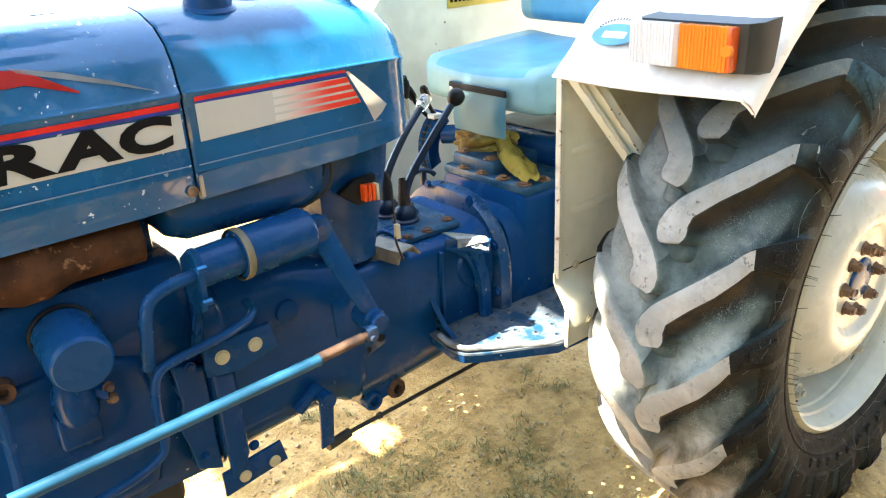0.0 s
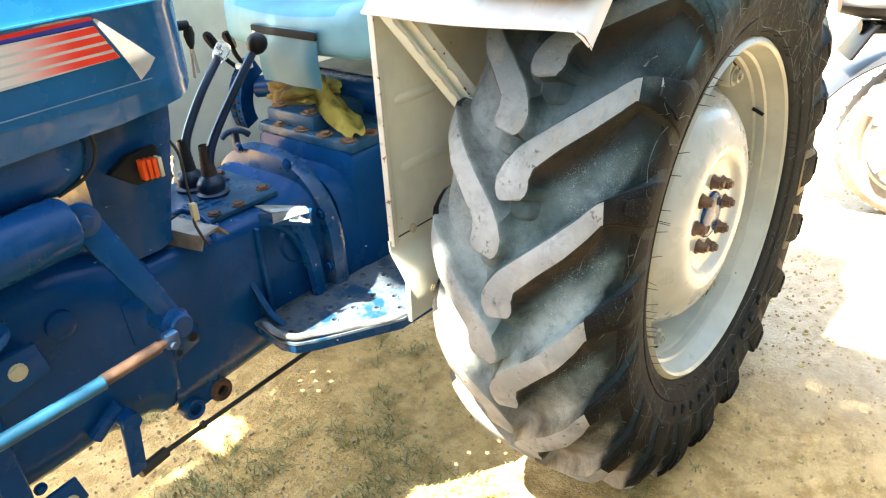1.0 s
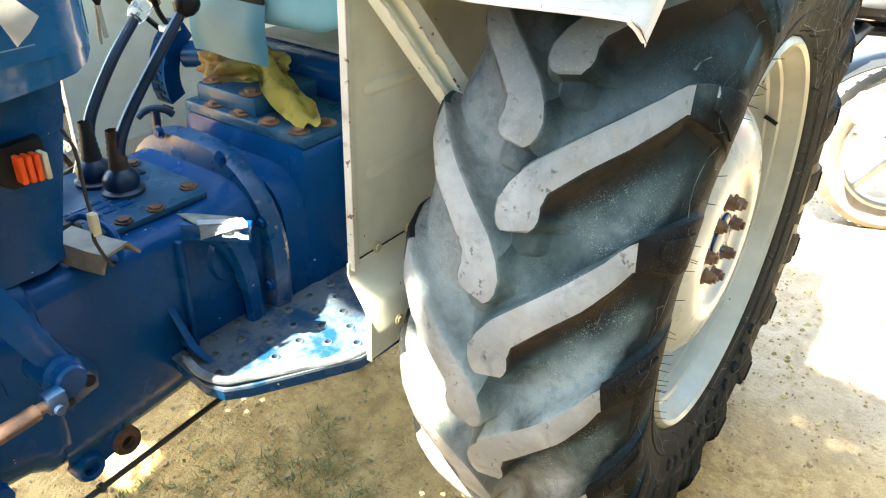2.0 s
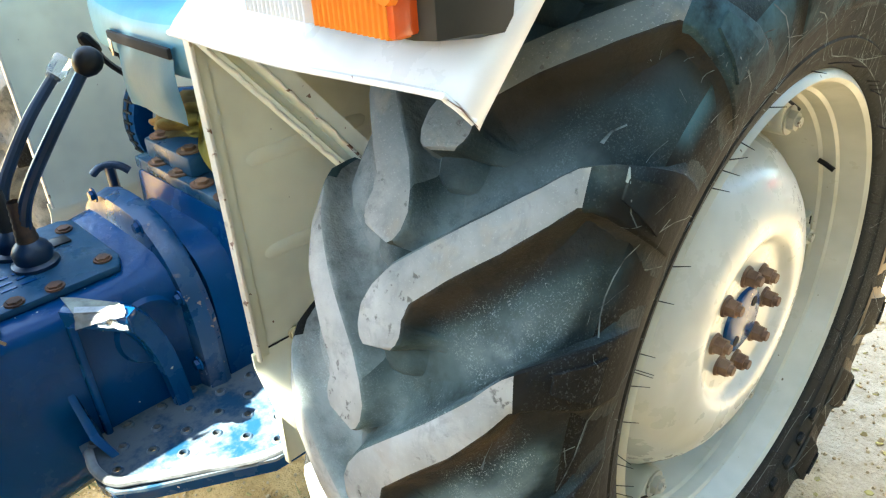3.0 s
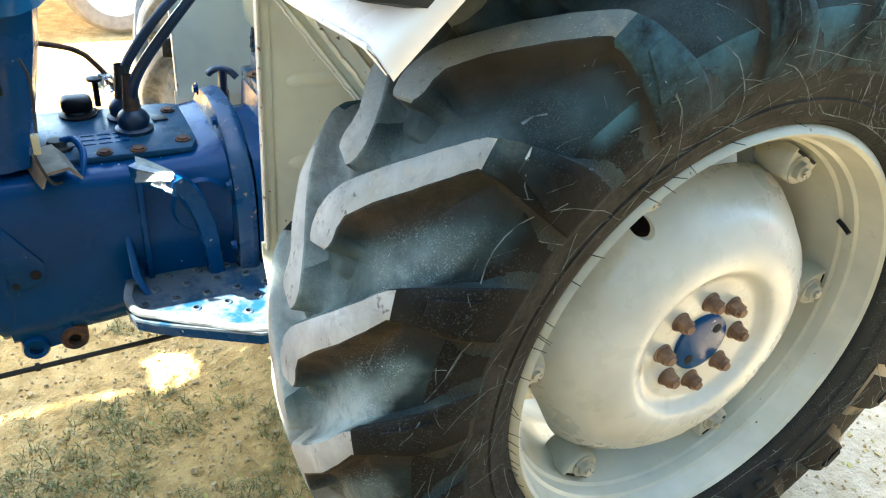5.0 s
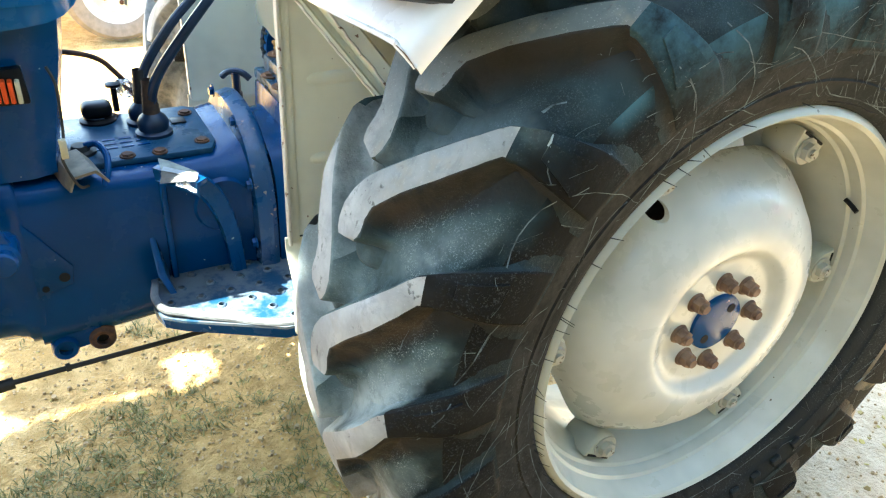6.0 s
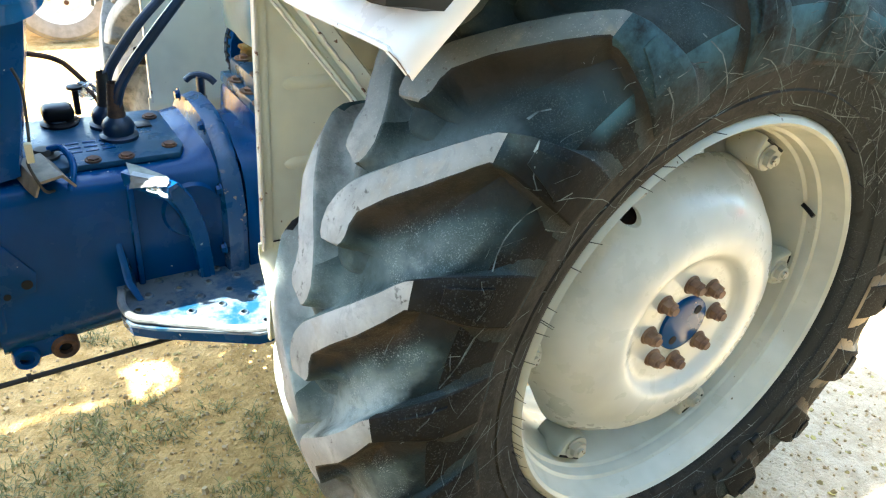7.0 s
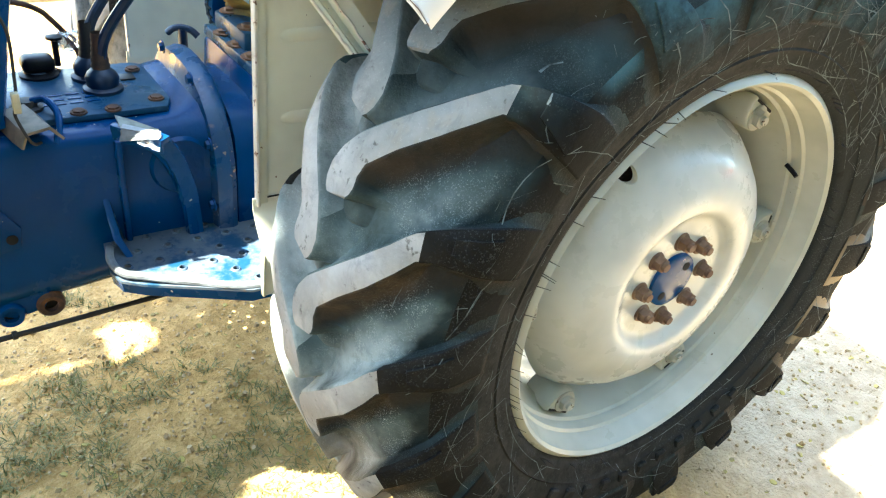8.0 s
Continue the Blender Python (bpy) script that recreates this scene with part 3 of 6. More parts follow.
def build_rear_wheel(at):
    hub_at = at @ Matrix.Translation((0, .009, 0))
    disc_at = at @ Matrix.Translation((0, .002, -.006))
    tyre = build_tyre(tractor, at, "large black tractor tyre with dusty worn lugs")
    for side in (1, -1):
        first = None
        for i, a in enumerate(lug_angles()):
            aa = a if side == 1 else a + 9.4
            m = Matrix.Rotation(radians(aa), 4, "Y") @ Matrix.Diagonal((1, side, 1, 1))
            if first is None:
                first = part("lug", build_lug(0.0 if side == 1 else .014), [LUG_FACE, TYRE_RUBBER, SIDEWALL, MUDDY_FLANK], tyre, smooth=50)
                first.matrix_basis = m
            else:
                share("lug", first, tyre, m)
    bm = B()
    rnd = random.Random(5)
    for i in range(64):
        a = rnd.uniform(0, 2 * math.pi)
        r = .388
        p = Vector((-r * math.cos(a), -.163, r * math.sin(a)))
        rod(bm, p, p + Vector((rnd.uniform(-.006, .006) + .006 * math.cos(a), -.018, rnd.uniform(-.006, .006))), .0009, .0005, n=4)
    tagged(part("rubber_hair", bm, RUBBER, tyre), kind="stuff")
    bm = B()
    skin = lathe(B(), [(r, -y) for r, y in SIDE_PROFILE], (0, 0, 0), (0, 1, 0), n=128)
    for a in lug_angles():
        one = build_lug()
        one.transform(Matrix.Rotation(radians(a), 4, "Y"))
        me = bpy.data.meshes.new("lug_copy")
        one.to_mesh(me)
        skin.from_mesh(me)
        bpy.data.meshes.remove(me)
        one.free()
    skin = BVHTree.FromBMesh(skin)

    def on_skin(r, th):
        hit = skin.ray_cast(Vector((-r * math.cos(th), -.4, r * math.sin(th))), Vector((0, 1, 0)))[0]
        return hit + Vector((0, -.0008, 0)) if hit else None

    for i in range(450):
        long = i % 4 == 0
        th, r = rnd.uniform(0, 2 * math.pi), rnd.uniform(.40, .585)
        if i % 3 == 0:
            th = radians(rnd.gauss(112, 22))
        head = rnd.gauss(-.35, .6) + (1.3 if rnd.random() < .22 else 0)
        w = rnd.choice((.0005, .0007, .0009)) if long else rnd.choice((.0002, .0003, .0004, .0006))
        turn, step = rnd.gauss(0, .11 if long else .03), rnd.choice((.014, .02, .026)) if long else rnd.choice((.003, .005, .008, .013))
        line = []
        for k in range(10 if long else 6):
            line.append((th, r, head))
            th, r, head = th + math.cos(head) * step / r, min(.60, max(.397, r + math.sin(head) * step)), head + turn + rnd.uniform(-.14, .14)
        prev = None
        for th, r, head in line:
            pair = [on_skin(r + sg * w * math.cos(head), th - sg * w * math.sin(head) / r) for sg in (-1, 1)]
            if None in pair:
                prev = None
                continue
            if prev and abs(prev[0].y - pair[0].y) < .008 and abs(pair[0].y - pair[1].y) < .002:
                bm.faces.new([bm.verts.new(p) for p in (prev[0], prev[1], pair[1], pair[0])])
            prev = pair
    tagged(part("scuffing", bm, SCRATCH, tyre, "pale scuffs on the rubber", 0), kind="stuff")
    # raised block marks low on the sidewall
    for i in range(11):
        bm = box(B(), (-.452, -.1865, -.012), (-.430, -.176, .012), .003, 1, Matrix.Rotation(radians(-128 + i * 7.0), 4, "Y"))
        part("raised_mark", bm, SIDEWALL, tyre)
    # rim
    inner = [(.3750, -.168), (.368, -.172), (.362, -.166), (.359, -.150), (.354, -.140), (.351, -.128), (.3455, -.124), (.343, -.104), (.338, -.099), (.335, -.078), (.322, -.055), (.318, .02), (.322, .06), (.345, .10), (.352, .135), (.362, .165), (.3745, .168)]
    outer = [(.379, .162), (.379, .15), (.357, .13), (.350, .10), (.328, .064), (.324, .02), (.328, -.05), (.343, -.074), (.346, -.1), (.357, -.13), (.368, -.146), (.379, -.15), (.3795, -.163)]
    rim = part("wheel_rim", lathe(B(), inner + outer, (0, 0, 0), (0, 1, 0), n=128, closed=True), CREAM_RIM, tractor, "cream painted steel rim", 30, hub_at)
    for i in range(6):
        m = Matrix.Rotation(-radians(60 - 60 * i), 4, "Y")
        # pressed bracket welded to the rim, with a bolt and washer through its face
        sec = [(.330, -.036), (.304, -.033), (.288, -.025), (.280, -.012), (.280, .012), (.288, .025), (.304, .033), (.330, .036)]
        bm = loft(B(), [[(.307 + (x - .307) * k, y, z * k) for x, z in sec] for y, k in ((-.030, .96), (-.088, 1.0), (-.094, .985), (-.097, .93))])
        lg = part("rim_lug", bm, CREAM_RIM, rim, at=m)
        part("rim_bolt", hexbolt(B(), (.303, -.097, 0), (0, -1, 0), .0165, .013, .006), RIM_BOLT, lg)
        # dark strip on the bracket face, next to the rim
        part("lug_dark_strip", box(B(), (.3235, -.0985, -.029), (.3285, -.060, .029), .001, 1), DARK, lg)
    bm = B()
    tube(bm, [(.335, -.10, .0), (.333, -.112, -.004), (.329, -.128, -.010)], .0045, n=8)
    part("valve_stem", bm, BLACK, rim, at=Matrix.Rotation(radians(-26), 4, "Y"))
    # disc
    front = [(0, -.126), (.05, -.126), (.112, -.126), (.122, -.1275), (.130, -.134), (.137, -.140), (.146, -.143), (.16, -.1435), (.18, -.141), (.20, -.135), (.22, -.125), (.24, -.110), (.26, -.089), (.278, -.063), (.289, -.036)]
    back = [(r - .002, y + .008) for r, y in front[::-1][:-1]] + [(0, -.116)]
    bm = lathe(B(), front + back, (0, 0, 0), (0, 1, 0), n=96)
    for v in bm.verts:
        r = math.hypot(v.co.x, v.co.z)
        if r > .235:
            th = math.atan2(v.co.z, v.co.x) - radians(58)
            k = 1 - min(1.0, (r - .235) / .05) * .075 * (1 - math.cos(6 * th)) / 2
            v.co.x, v.co.z = v.co.x * k, v.co.z * k
    disc = part("wheel_disc", bm, CREAM_DISC, tractor, "cream dished wheel centre", 30, disc_at)
    a = radians(123.6)
    c = Vector((.262 * math.cos(a), 0, .262 * math.sin(a)))
    cut(disc, rod(B(), c + Vector((0, -.2, 0)), c + Vector((0, .05, 0)), .0150, n=24))
    for i in range(8):
        a = radians(45 * i + 1.7)
        bm = B()
        p = Vector((.078 * math.cos(a), -.124, .078 * math.sin(a)))
        rod(bm, p, p + Vector((0, -.006, 0)), .0185, .016, n=16)
        rod(bm, p + Vector((0, -.005, 0)), p + Vector((0, -.020, 0)), .0145, .0135, n=6)
        rod(bm, p + Vector((0, -.02, 0)), p + Vector((0, -.027, 0)), .0085, .008, n=10)
        part("wheel_nut", bm, RUST_NUT, disc, "rusty wheel nut", smooth=30)
    bm = lathe(B(), [(0, -.134), (.045, -.134), (.052, -.131), (.054, -.124)], (0, 0, 0), (0, 1, 0), n=40)
    part("hub_plate", bm, BLUE, disc, "scuffed blue hub plate")
    for a in (48, 228):
        p = Vector((.034 * math.cos(radians(a)), -.1325, .034 * math.sin(radians(a))))
        part("hub_hole", rod(B(), p, p + Vector((0, -.0025, 0)), .0085, n=14), DARK, disc)
    # axle drum behind the disc
    part("axle_drum", lathe(B(), [(0, -.06), (.20, -.05), (.232, -.035), (.232, .05), (.20, .08), (.07, .12), (.07, .42)], (0, 0, 0), (0, 1, 0), n=40), RUST_DARK, tractor, "", 35, at)


build_rear_wheel(Matrix.Translation((AX, AY, AZ)))
build_rear_wheel(Matrix.Translation((AX, 2 * CL - AY, AZ)) @ Matrix.Diagonal((1, -1, 1, 1)))


# mudguards
def mudguard(at):
    # inner side sheet, with its kinked lower part
    bm = B()
    prof = [(-.594, .708), (-.594, 1.168), (-.50, 1.27), (-.40, 1.345), (-.2, 1.40), (.2, 1.40), (.45, 1.32), (.62, 1.15), (.66, .95), (.66, .708)]
    slab(bm, [(x, .434, z) for x, z in prof], (0, .004, 0))
    # pressed ribs
    for z, end in ((.992, -.366), (.860, -.066)):
        loft(bm, [[(x, .4335, z + w), (x, .4335 - d, z + w * .5), (x, .4335 - d, z - w * .5), (x, .4335, z - w)] for x, w, d in ((-.554, .003, .0002), (-.549, .008, .0014), (-.538, .0105, .0024), (-.47, .011, .0028), (end - .019, .0105, .0024), (end - .006, .008, .0014), (end, .003, .0002))])
    side = part("mudguard_side", bm, CREAM, tractor, "cream painted sheet metal side with pressed ribs", 30, at)
    part("edge_fold", slab(B(), [(-.5925, .4332, .714), (-.5925, .4332, 1.166), (-.578, .4332, 1.176), (-.578, .4332, .714)], (0, -.0022, 0), .001), CREAM, side)
    part("front_edge", box(B(), (-.598, .425, .712), (-.593, .439, 1.163), .001, 1), CHIPPED, side, "chipped white and rusty edge")
    bm = B()
    sec = [(.4325, .724), (.4325, .703), (.426, .690), (.402, .655), (.394, .640), (.392, .556)]
    loft(bm, [[(x, y, z) for y, z in sec] + [(x, y + .004, z + .001) for y, z in sec[::-1]] for x in (-.603, -.40, -.1, .25, .6)])
    box(bm, (-.606, .388, .556), (-.602, .399, .642), .001, 1)
    low = part("mudguard_skirt", bm, CREAM, tractor, "cream kinked lower skirt", 50, at)
    part("sheet_seam", slab(B(), [(-.594, .4322, .7235), (-.594, .4322, .7262), (-.30, .4322, .7262), (-.30, .4322, .7235)], (0, -.001, 0)), DARK, low)
    for x, y, z in ((-.535, .4325, .727), (-.455, .4325, .727), (-.53, .392, .60)):
        part("skirt_bolt", hexbolt(B(), (x, y, z), (0, -1, 0), .007, .006), BRASS, low)
    # top shell
    bm = B()
    line = [(-.606, 1.150), (-.598, 1.159), (-.50, 1.243), (-.43, 1.308), (-.34, 1.36), (-.2, 1.395), (0, 1.41), (.2, 1.395), (.4, 1.33), (.56, 1.22)]
    outx = [(-.593, 1.160), (-.586, 1.168), (-.491, 1.266), (-.421, 1.324), (-.32, 1.352), (-.185, 1.388), (0, 1.402), (.19, 1.388), (.39, 1.323), (.55, 1.214)]
    secs = []
    for (xi, zi), (xo, zo) in zip(line, outx):
        e = [(xi - .007, .434, zi + .013), (xi - .002, .25, zi + .008), (xo - .004, .07, zo + .006), (xo, .04, zo + .003), (xo + .004, .028, zo - .002), (xo + .010, .0225, zo - .012), (xo + .020, .0225, zo - .026)]
        inn = [(x + .003, y + .002, z - .004) for x, y, z in e[::-1]]
        secs.append(e + inn)
    loft(bm, secs)
    shell = part("mudguard_top", bm, WHITE, tractor, "white painted mudguard top with chipped edges", 40, at)
    # rolled front lip
    bm = B()
    tube(bm, [(-.613, .434, 1.161), (-.607, .25, 1.157), (-.597, .06, 1.163), (-.591, .035, 1.158), (-.576, .024, 1.139)], .0035, n=8)
    part("front_lip", bm, paint("chipped_white_lip", (0.83, 0.81, 0.77), dust=(0.3, 0.2, 0.12), dusty=.4, chip=(0.16, 0.07, 0.035), chips=1.0), shell)
    part("rust_spot", slab(B(), [(-.593, .034, 1.160), (-.587, .026, 1.153), (-.574, .0215, 1.135), (-.583, .03, 1.150)], (-.003, -.002, .001)), RUST, shell)
    # diagonal stay inside
    bm = B()
    a, b = Vector((-.585, .375, 1.14)), Vector((-.452, .345, .965))
    d = (b - a).normalized()
    s = Vector((0, 1, 0)).cross(d).normalized()
    sec = [(.008, .022), (.009, -.004), (.003, -.006), (-.001, .003), (-.009, .004), (-.014, -.012), (-.034, -.013), (-.042, .022)]
    loft(bm, [[p + s * u + Vector((0, w, 0)) for u, w in sec] for p in (a - d * .03, a, a.lerp(b, .5), b, b + d * .03)])
    stay = part("mudguard_stay", bm, CREAM, tractor, "cream channel shaped diagonal stay with chipped edges", 30, at)
    rnd = random.Random(17)
    for u, w in ((.0085, -.004), (-.014, -.0122)):
        edge = [a.lerp(b, k / 22) + s * (u + rnd.uniform(-.0012, .0012)) + Vector((0, w + rnd.uniform(-.0008, .0006), 0)) for k in range(-2, 25)]
        part("stay_edge", tube(B(), edge, .0019, n=6), CHIPPED, stay, "chipped rusty edge")
    return shell


shell = mudguard(Matrix())
far_shell = mudguard(Matrix.Translation((0, 2 * CL, 0)) @ Matrix.Diagonal((1, -1, 1, 1)))
for bx in (-.521, -.431):
    part("sheet_bolt", hexbolt(B(), (bx, 1.1715, .727), (0, -1, 0), .007, .006), STEEL, far_shell)
part("sheet_seam", slab(B(), [(-.594, 1.1718, .707), (-.594, 1.1718, .7095), (-.30, 1.1718, .7195), (-.30, 1.1718, .717)], (0, -.0008, 0)), DARK, far_shell)


# indicator lamp on the near mudguard
def indicator():
    bm = B()
    hz = [(-.612, 1.205), (-.612, 1.283), (-.556, 1.287), (-.570, 1.198)]
    loft(bm, [[(x + d, y, z) for x, z in hz] for y, d in ((.024, .04), (.034, .012), (.05, .004), (.23, .004), (.245, .02))])
    hous = part("lamp_housing", bm, plain("lamp_grey", (0.014, 0.017, 0.018), .5), shell, "dark grey lamp housing", 30)
    part("lens_end", box(B(), (-.6285, .046, 1.2095), (-.600, .056, 1.2795), .003), plain("red_orange_lens", (0.62, 0.09, 0.02), .15, bump=.05), shell, "red orange end of the lens")
    part("lens_boss", rod(B(), (-.626, .052, 1.243), (-.632, .052, 1.243), .011, .009, n=20), ORANGE, shell)
    for nm, y0, mat, lab in (("orange_lens", .048, ORANGE, "orange turn signal lens"), ("clear_lens", .147, CLEAR_LENS, "clear side light lens")):
        edge = [(-.6275 - .0018 * (k % 4 in (1, 2)), y0 + .004 + .09 * k / 55) for k in range(56)]
        outline = [(-.612, y0)] + [(-.622, y0)] + edge + [(-.622, y0 + .098), (-.612, y0 + .098)]
        part(nm, slab(B(), [(x, y, 1.209) for x, y in outline], (0, 0, .071)), mat, shell, lab, 20)
    # round sticker
    m = Matrix.Translation((-.538, .345, 1.238)) @ Matrix.Rotation(radians(-43), 4, "Y") @ Matrix.Rotation(radians(-2), 4, "X")
    bm = lathe(B(), [(0, .0015), (.030, .0015), (.0305, 0)], (0, 0, 0), (0, 0, 1), n=36)
    bm.transform(m @ Matrix.Diagonal((.86, 1.8, 1, 1)))
    st = part("oval_sticker", bm, VINYL_BLUE, shell, "blue oval sticker")
    bm = box(B(), (-.009, -.028, .0016), (.006, .026, .0022))
    bm.transform(m)
    part("sticker_bar", bm, WHITE, st)
    for k in range(17):
        an = radians(-66 + 132 * k / 16)
        bm = box(B(), (-.0028, -.002, .0004), (.0028, .002, .001))
        bm.transform(m @ Matrix.Translation((.034 * math.cos(an) + .004, -.050 * math.sin(an), 0)) @ Matrix.Rotation(-an, 4, "Z"))
        part("sticker_mark", bm, CABLE, st)


indicator()


# ---- transmission and rear housing ----
def yz_section(x, hw, z0, z1, r, rb=None, n=4, cy=CL):
    """A rounded box section across the tractor."""
    rb = r if rb is None else rb
    pts = []
    for cx, cz, rr, a0 in ((hw - r, z1 - r, r, 0), (-(hw - r), z1 - r, r, 90), (-(hw - rb), z0 + rb, rb, 180), (hw - rb, z0 + rb, rb, 270)):
        for k in range(n + 1):
            a = radians(a0 + 90 * k / n)
            pts.append((x, cy + cx + rr * math.cos(a), cz + rr * math.sin(a)))
    return pts


def bolts(name, pts, way, r, h, mat, parent, **kw):
    for p in pts:
        part(name, hexbolt(B(), p, way, r, h, **kw), mat, parent, smooth=30)


def transmission():
    bm = B()
    loft(bm, [yz_section(x, hw, z0, z1, r, rb) for x, hw, z0, z1, r, rb in (
        (-1.00, .172, .45, .795, .04, .07), (-.97, .168, .45, .787, .03, .07), (-.85, .166, .45, .782, .02, .08), (-.72, .164, .455, .780, .025, .09),
        (-.65, .165, .455, .782, .05, .1), (-.60, .175, .45, .80, .09, .11))])
    body = part("gearbox_housing", bm, BLUE_CAST, tractor, "blue cast iron gearbox housing", 40)
    # flange where it meets the rear housing
    bm = B()
    loft(bm, [yz_section(x, hw, z0, z1, r, .12, 8) for x, hw, z0, z1, r in ((-.605, .176, .44, .802, .12), (-.60, .198, .425, .838, .175), (-.575, .203, .42, .845, .18), (-.565, .198, .42, .842, .175), (-.56, .17, .43, .83, .13))])
    fl = part("housing_flange", bm, WORN_BLUE, tractor, "arched blue housing flange", 35)
    bolts("flange_bolt", [(-.606, CL - .185, .74), (-.606, CL - .19, .62), (-.606, CL - .1, .832), (-.606, CL + .06, .838)], (-1, 0, 0), .009, .009, BLUE_CAST, fl)
    # rear housing
    bm = B()
    loft(bm, [yz_section(x, hw, z0, z1, r, .08, cy=CL - .035) for x, hw, z0, z1, r in ((-.56, .155, .43, .80, .09), (-.512, .155, .43, .80, .08), (-.505, .155, .42, .836, .02), (-.49, .160, .42, .838, .02), (-.1, .165, .40, .838, .02), (.2, .165, .40, .83, .02))])
    rear = part("rear_housing", bm, BLUE_CAST, tractor, "blue rear axle housing", 35)
    bm = B()
    box(bm, (-.505, CL - .19, .836), (-.10, CL + .12, .858), .004)
    box(bm, (-.49, CL - .06, .856), (-.12, CL + .10, .893), .008)
    cov = part("lift_cover", bm, DUSTY_BLUE, rear)
    bolts("cover_bolt", [(-.49, CL - .165 + .072 * k, .858) for k in range(4)] + [(-.43, CL - .172, .858), (-.36, CL - .172, .858)], (0, 0, 1), .012, .008, RUST, cov, washer=1.6)
    bolts("cover_bolt", [(-.470, CL - .03, .893), (-.465, CL + .075, .893), (-.42, CL - .035, .893)], (0, 0, 1), .012, .008, RUST, cov, washer=1.7)
    part("lift_housing", box(B(), (-.335, CL - .15, .84), (.2, CL + .16, .924), .03, 4), BLUE_CAST, rear)
    # ribs and pipe on the housing side
    bm = B()
    tube(bm, [(-.415, CL - .205, .835), (-.415, CL - .212, .80), (-.41, CL - .212, .68), (-.37, CL - .212, .60), (-.3, CL - .212, .57)], .008)
    part("side_pipe", bm, BLUE, rear)
    bm = B()
    tube(bm, [(-.33, CL - .20, .60), (-.335, CL - .21, .68), (-.30, CL - .21, .74), (-.24, CL - .21, .75)], .010)
    part("cast_rib", bm, BLUE_CAST, rear)
    # round boss on the flange side
    lathe_b = lathe(B(), [(0, 0), (.05, 0), (.055, .008)], (-.655, CL - .172, .70), (0, 1, 0), n=32)
    part("round_boss", lathe_b, BLUE_CAST, body)
    # cast ribs and webs down the gearbox side
    bm = B()
    slab(bm, [(-.795, CL - .164, .66), (-.790, CL - .205, .60), (-.775, CL - .235, .56), (-.775, CL - .16, .55)], (.012, 0, 0), .003)
    part("step_bracket", bm, BLUE, body)
    bm = B()
    tube(bm, [(-.735, CL - .172, .775), (-.695, CL - .182, .745), (-.665, CL - .185, .69), (-.65, CL - .185, .62), (-.645, CL - .185, .56)], .014, n=10)
    part("curved_rib", bm, BLUE_CAST, body)
    part("vertical_rib", box(B(), (-.764, CL - .176, .50), (-.752, CL - .158, .765), .005), BLUE_CAST, body)
    # gear cover plate
    bm = slab(B(), [(-.985, CL - .115, .782), (-.985, CL + .115, .782), (-.66, CL + .115, .782), (-.64, CL + .10, .782), (-.64, CL - .08, .782), (-.655, CL - .115, .782)], (0, 0, .012), .003)
    plate = part("gear_cover", bm, DUSTY_BLUE, tractor, "blue gear cover plate with rusty bolts")
    bolts("cover_bolt", [(-.665, CL - .08, .794), (-.665, CL + .07, .794), (-.80, CL - .102, .794), (-.745, CL - .104, .794), (-.93, CL - .102, .794), (-.875, CL - .104, .794), (-.80, CL + .1, .794)], (0, 0, 1), .011, .006, RUST_DARK, plate, washer=1.25)
    # raised casting marks
    bm = B()
    for i in range(3):
        for k in range(4):
            box(bm, (-.86 + .028 * k, CL - .06 + .02 * i, .793), (-.838 + .028 * k, CL - .054 + .02 * i, .7955))
    part("casting_mark", bm, BLUE_CAST, plate)
    part("small_pad", slab(B(), [(-.70, CL + .02, .794), (-.70, CL + .05, .794), (-.672, CL + .05, .794), (-.672, CL + .02, .794)], (0, 0, .003), .001), BLACK, plate)
    # levers with boots
    for nm, base, pts, knob in (
        ("gear_lever", (-.738, CL - .012, .794), [(-.738, CL - .012, .83), (-.733, CL - .018, .875), (-.712, CL - .025, .92), (-.66, CL - .035, .99), (-.602, CL - .043, 1.06)], "ball"),
        ("range_lever", (-.744, CL + .052, .794), [(-.744, CL + .052, .83), (-.740, CL + .055, .87), (-.722, CL + .06, .91), (-.665, CL + .067, .98), (-.605, CL + .075, 1.035)], "clear"),
    ):
        bx, by, bz = base
        bm = lathe(B(), [(.034, 0), (.034, .006), (.027, .010), (.029, .024), (.024, .034), (.015, .042)], base, (0, 0, 1), n=24)
        foot = part(nm + "_socket", bm, LEVER, tractor)
        bm = lathe(B(), [(.021, .030)] + [(.0172 - .0012 * (k % 2) - .0005 * k, .036 + .005 * k) for k in range(13)] + [(.010, .105)], base, (0, 0, 1), n=20)
        part("rubber_boot", bm, rust("browned_boot", (0.02, 0.012, 0.008), (0.07, 0.035, 0.02)) if knob == "ball" else CABLE, foot)
        part("lever_rod", tube(B(), pts, .0105, r2=.0085), LEVER, foot, "dark worn lever rod")
        p = Vector(pts[-1])
        d = (p - Vector(pts[-2])).normalized()
        if knob == "ball":
            bm = lathe(B(), [(0, -.022), (.010, -.02), (.018, -.011), (.021, 0), (.0195, .009), (.014, .017), (.006, .021), (0, .0215)], p + d * .016, d, n=24)
            part("knob", bm, BLACK, foot, "black round knob")
        else:
            part("knob", lathe(B(), [(0, -.02), (.012, -.018), (.016, -.006), (.016, .016), (.013, .02), (0, .02)], p + d * .012, d, n=8), PLASTIC, foot, "clear faceted knob")
    # T handle
    bm = B()
    rod(bm, (-.53, .985, .70), (-.53, .985, .785), .014, .012)
    rod(bm, (-.53, .985, .78), (-.53, .985, .83), .0095)
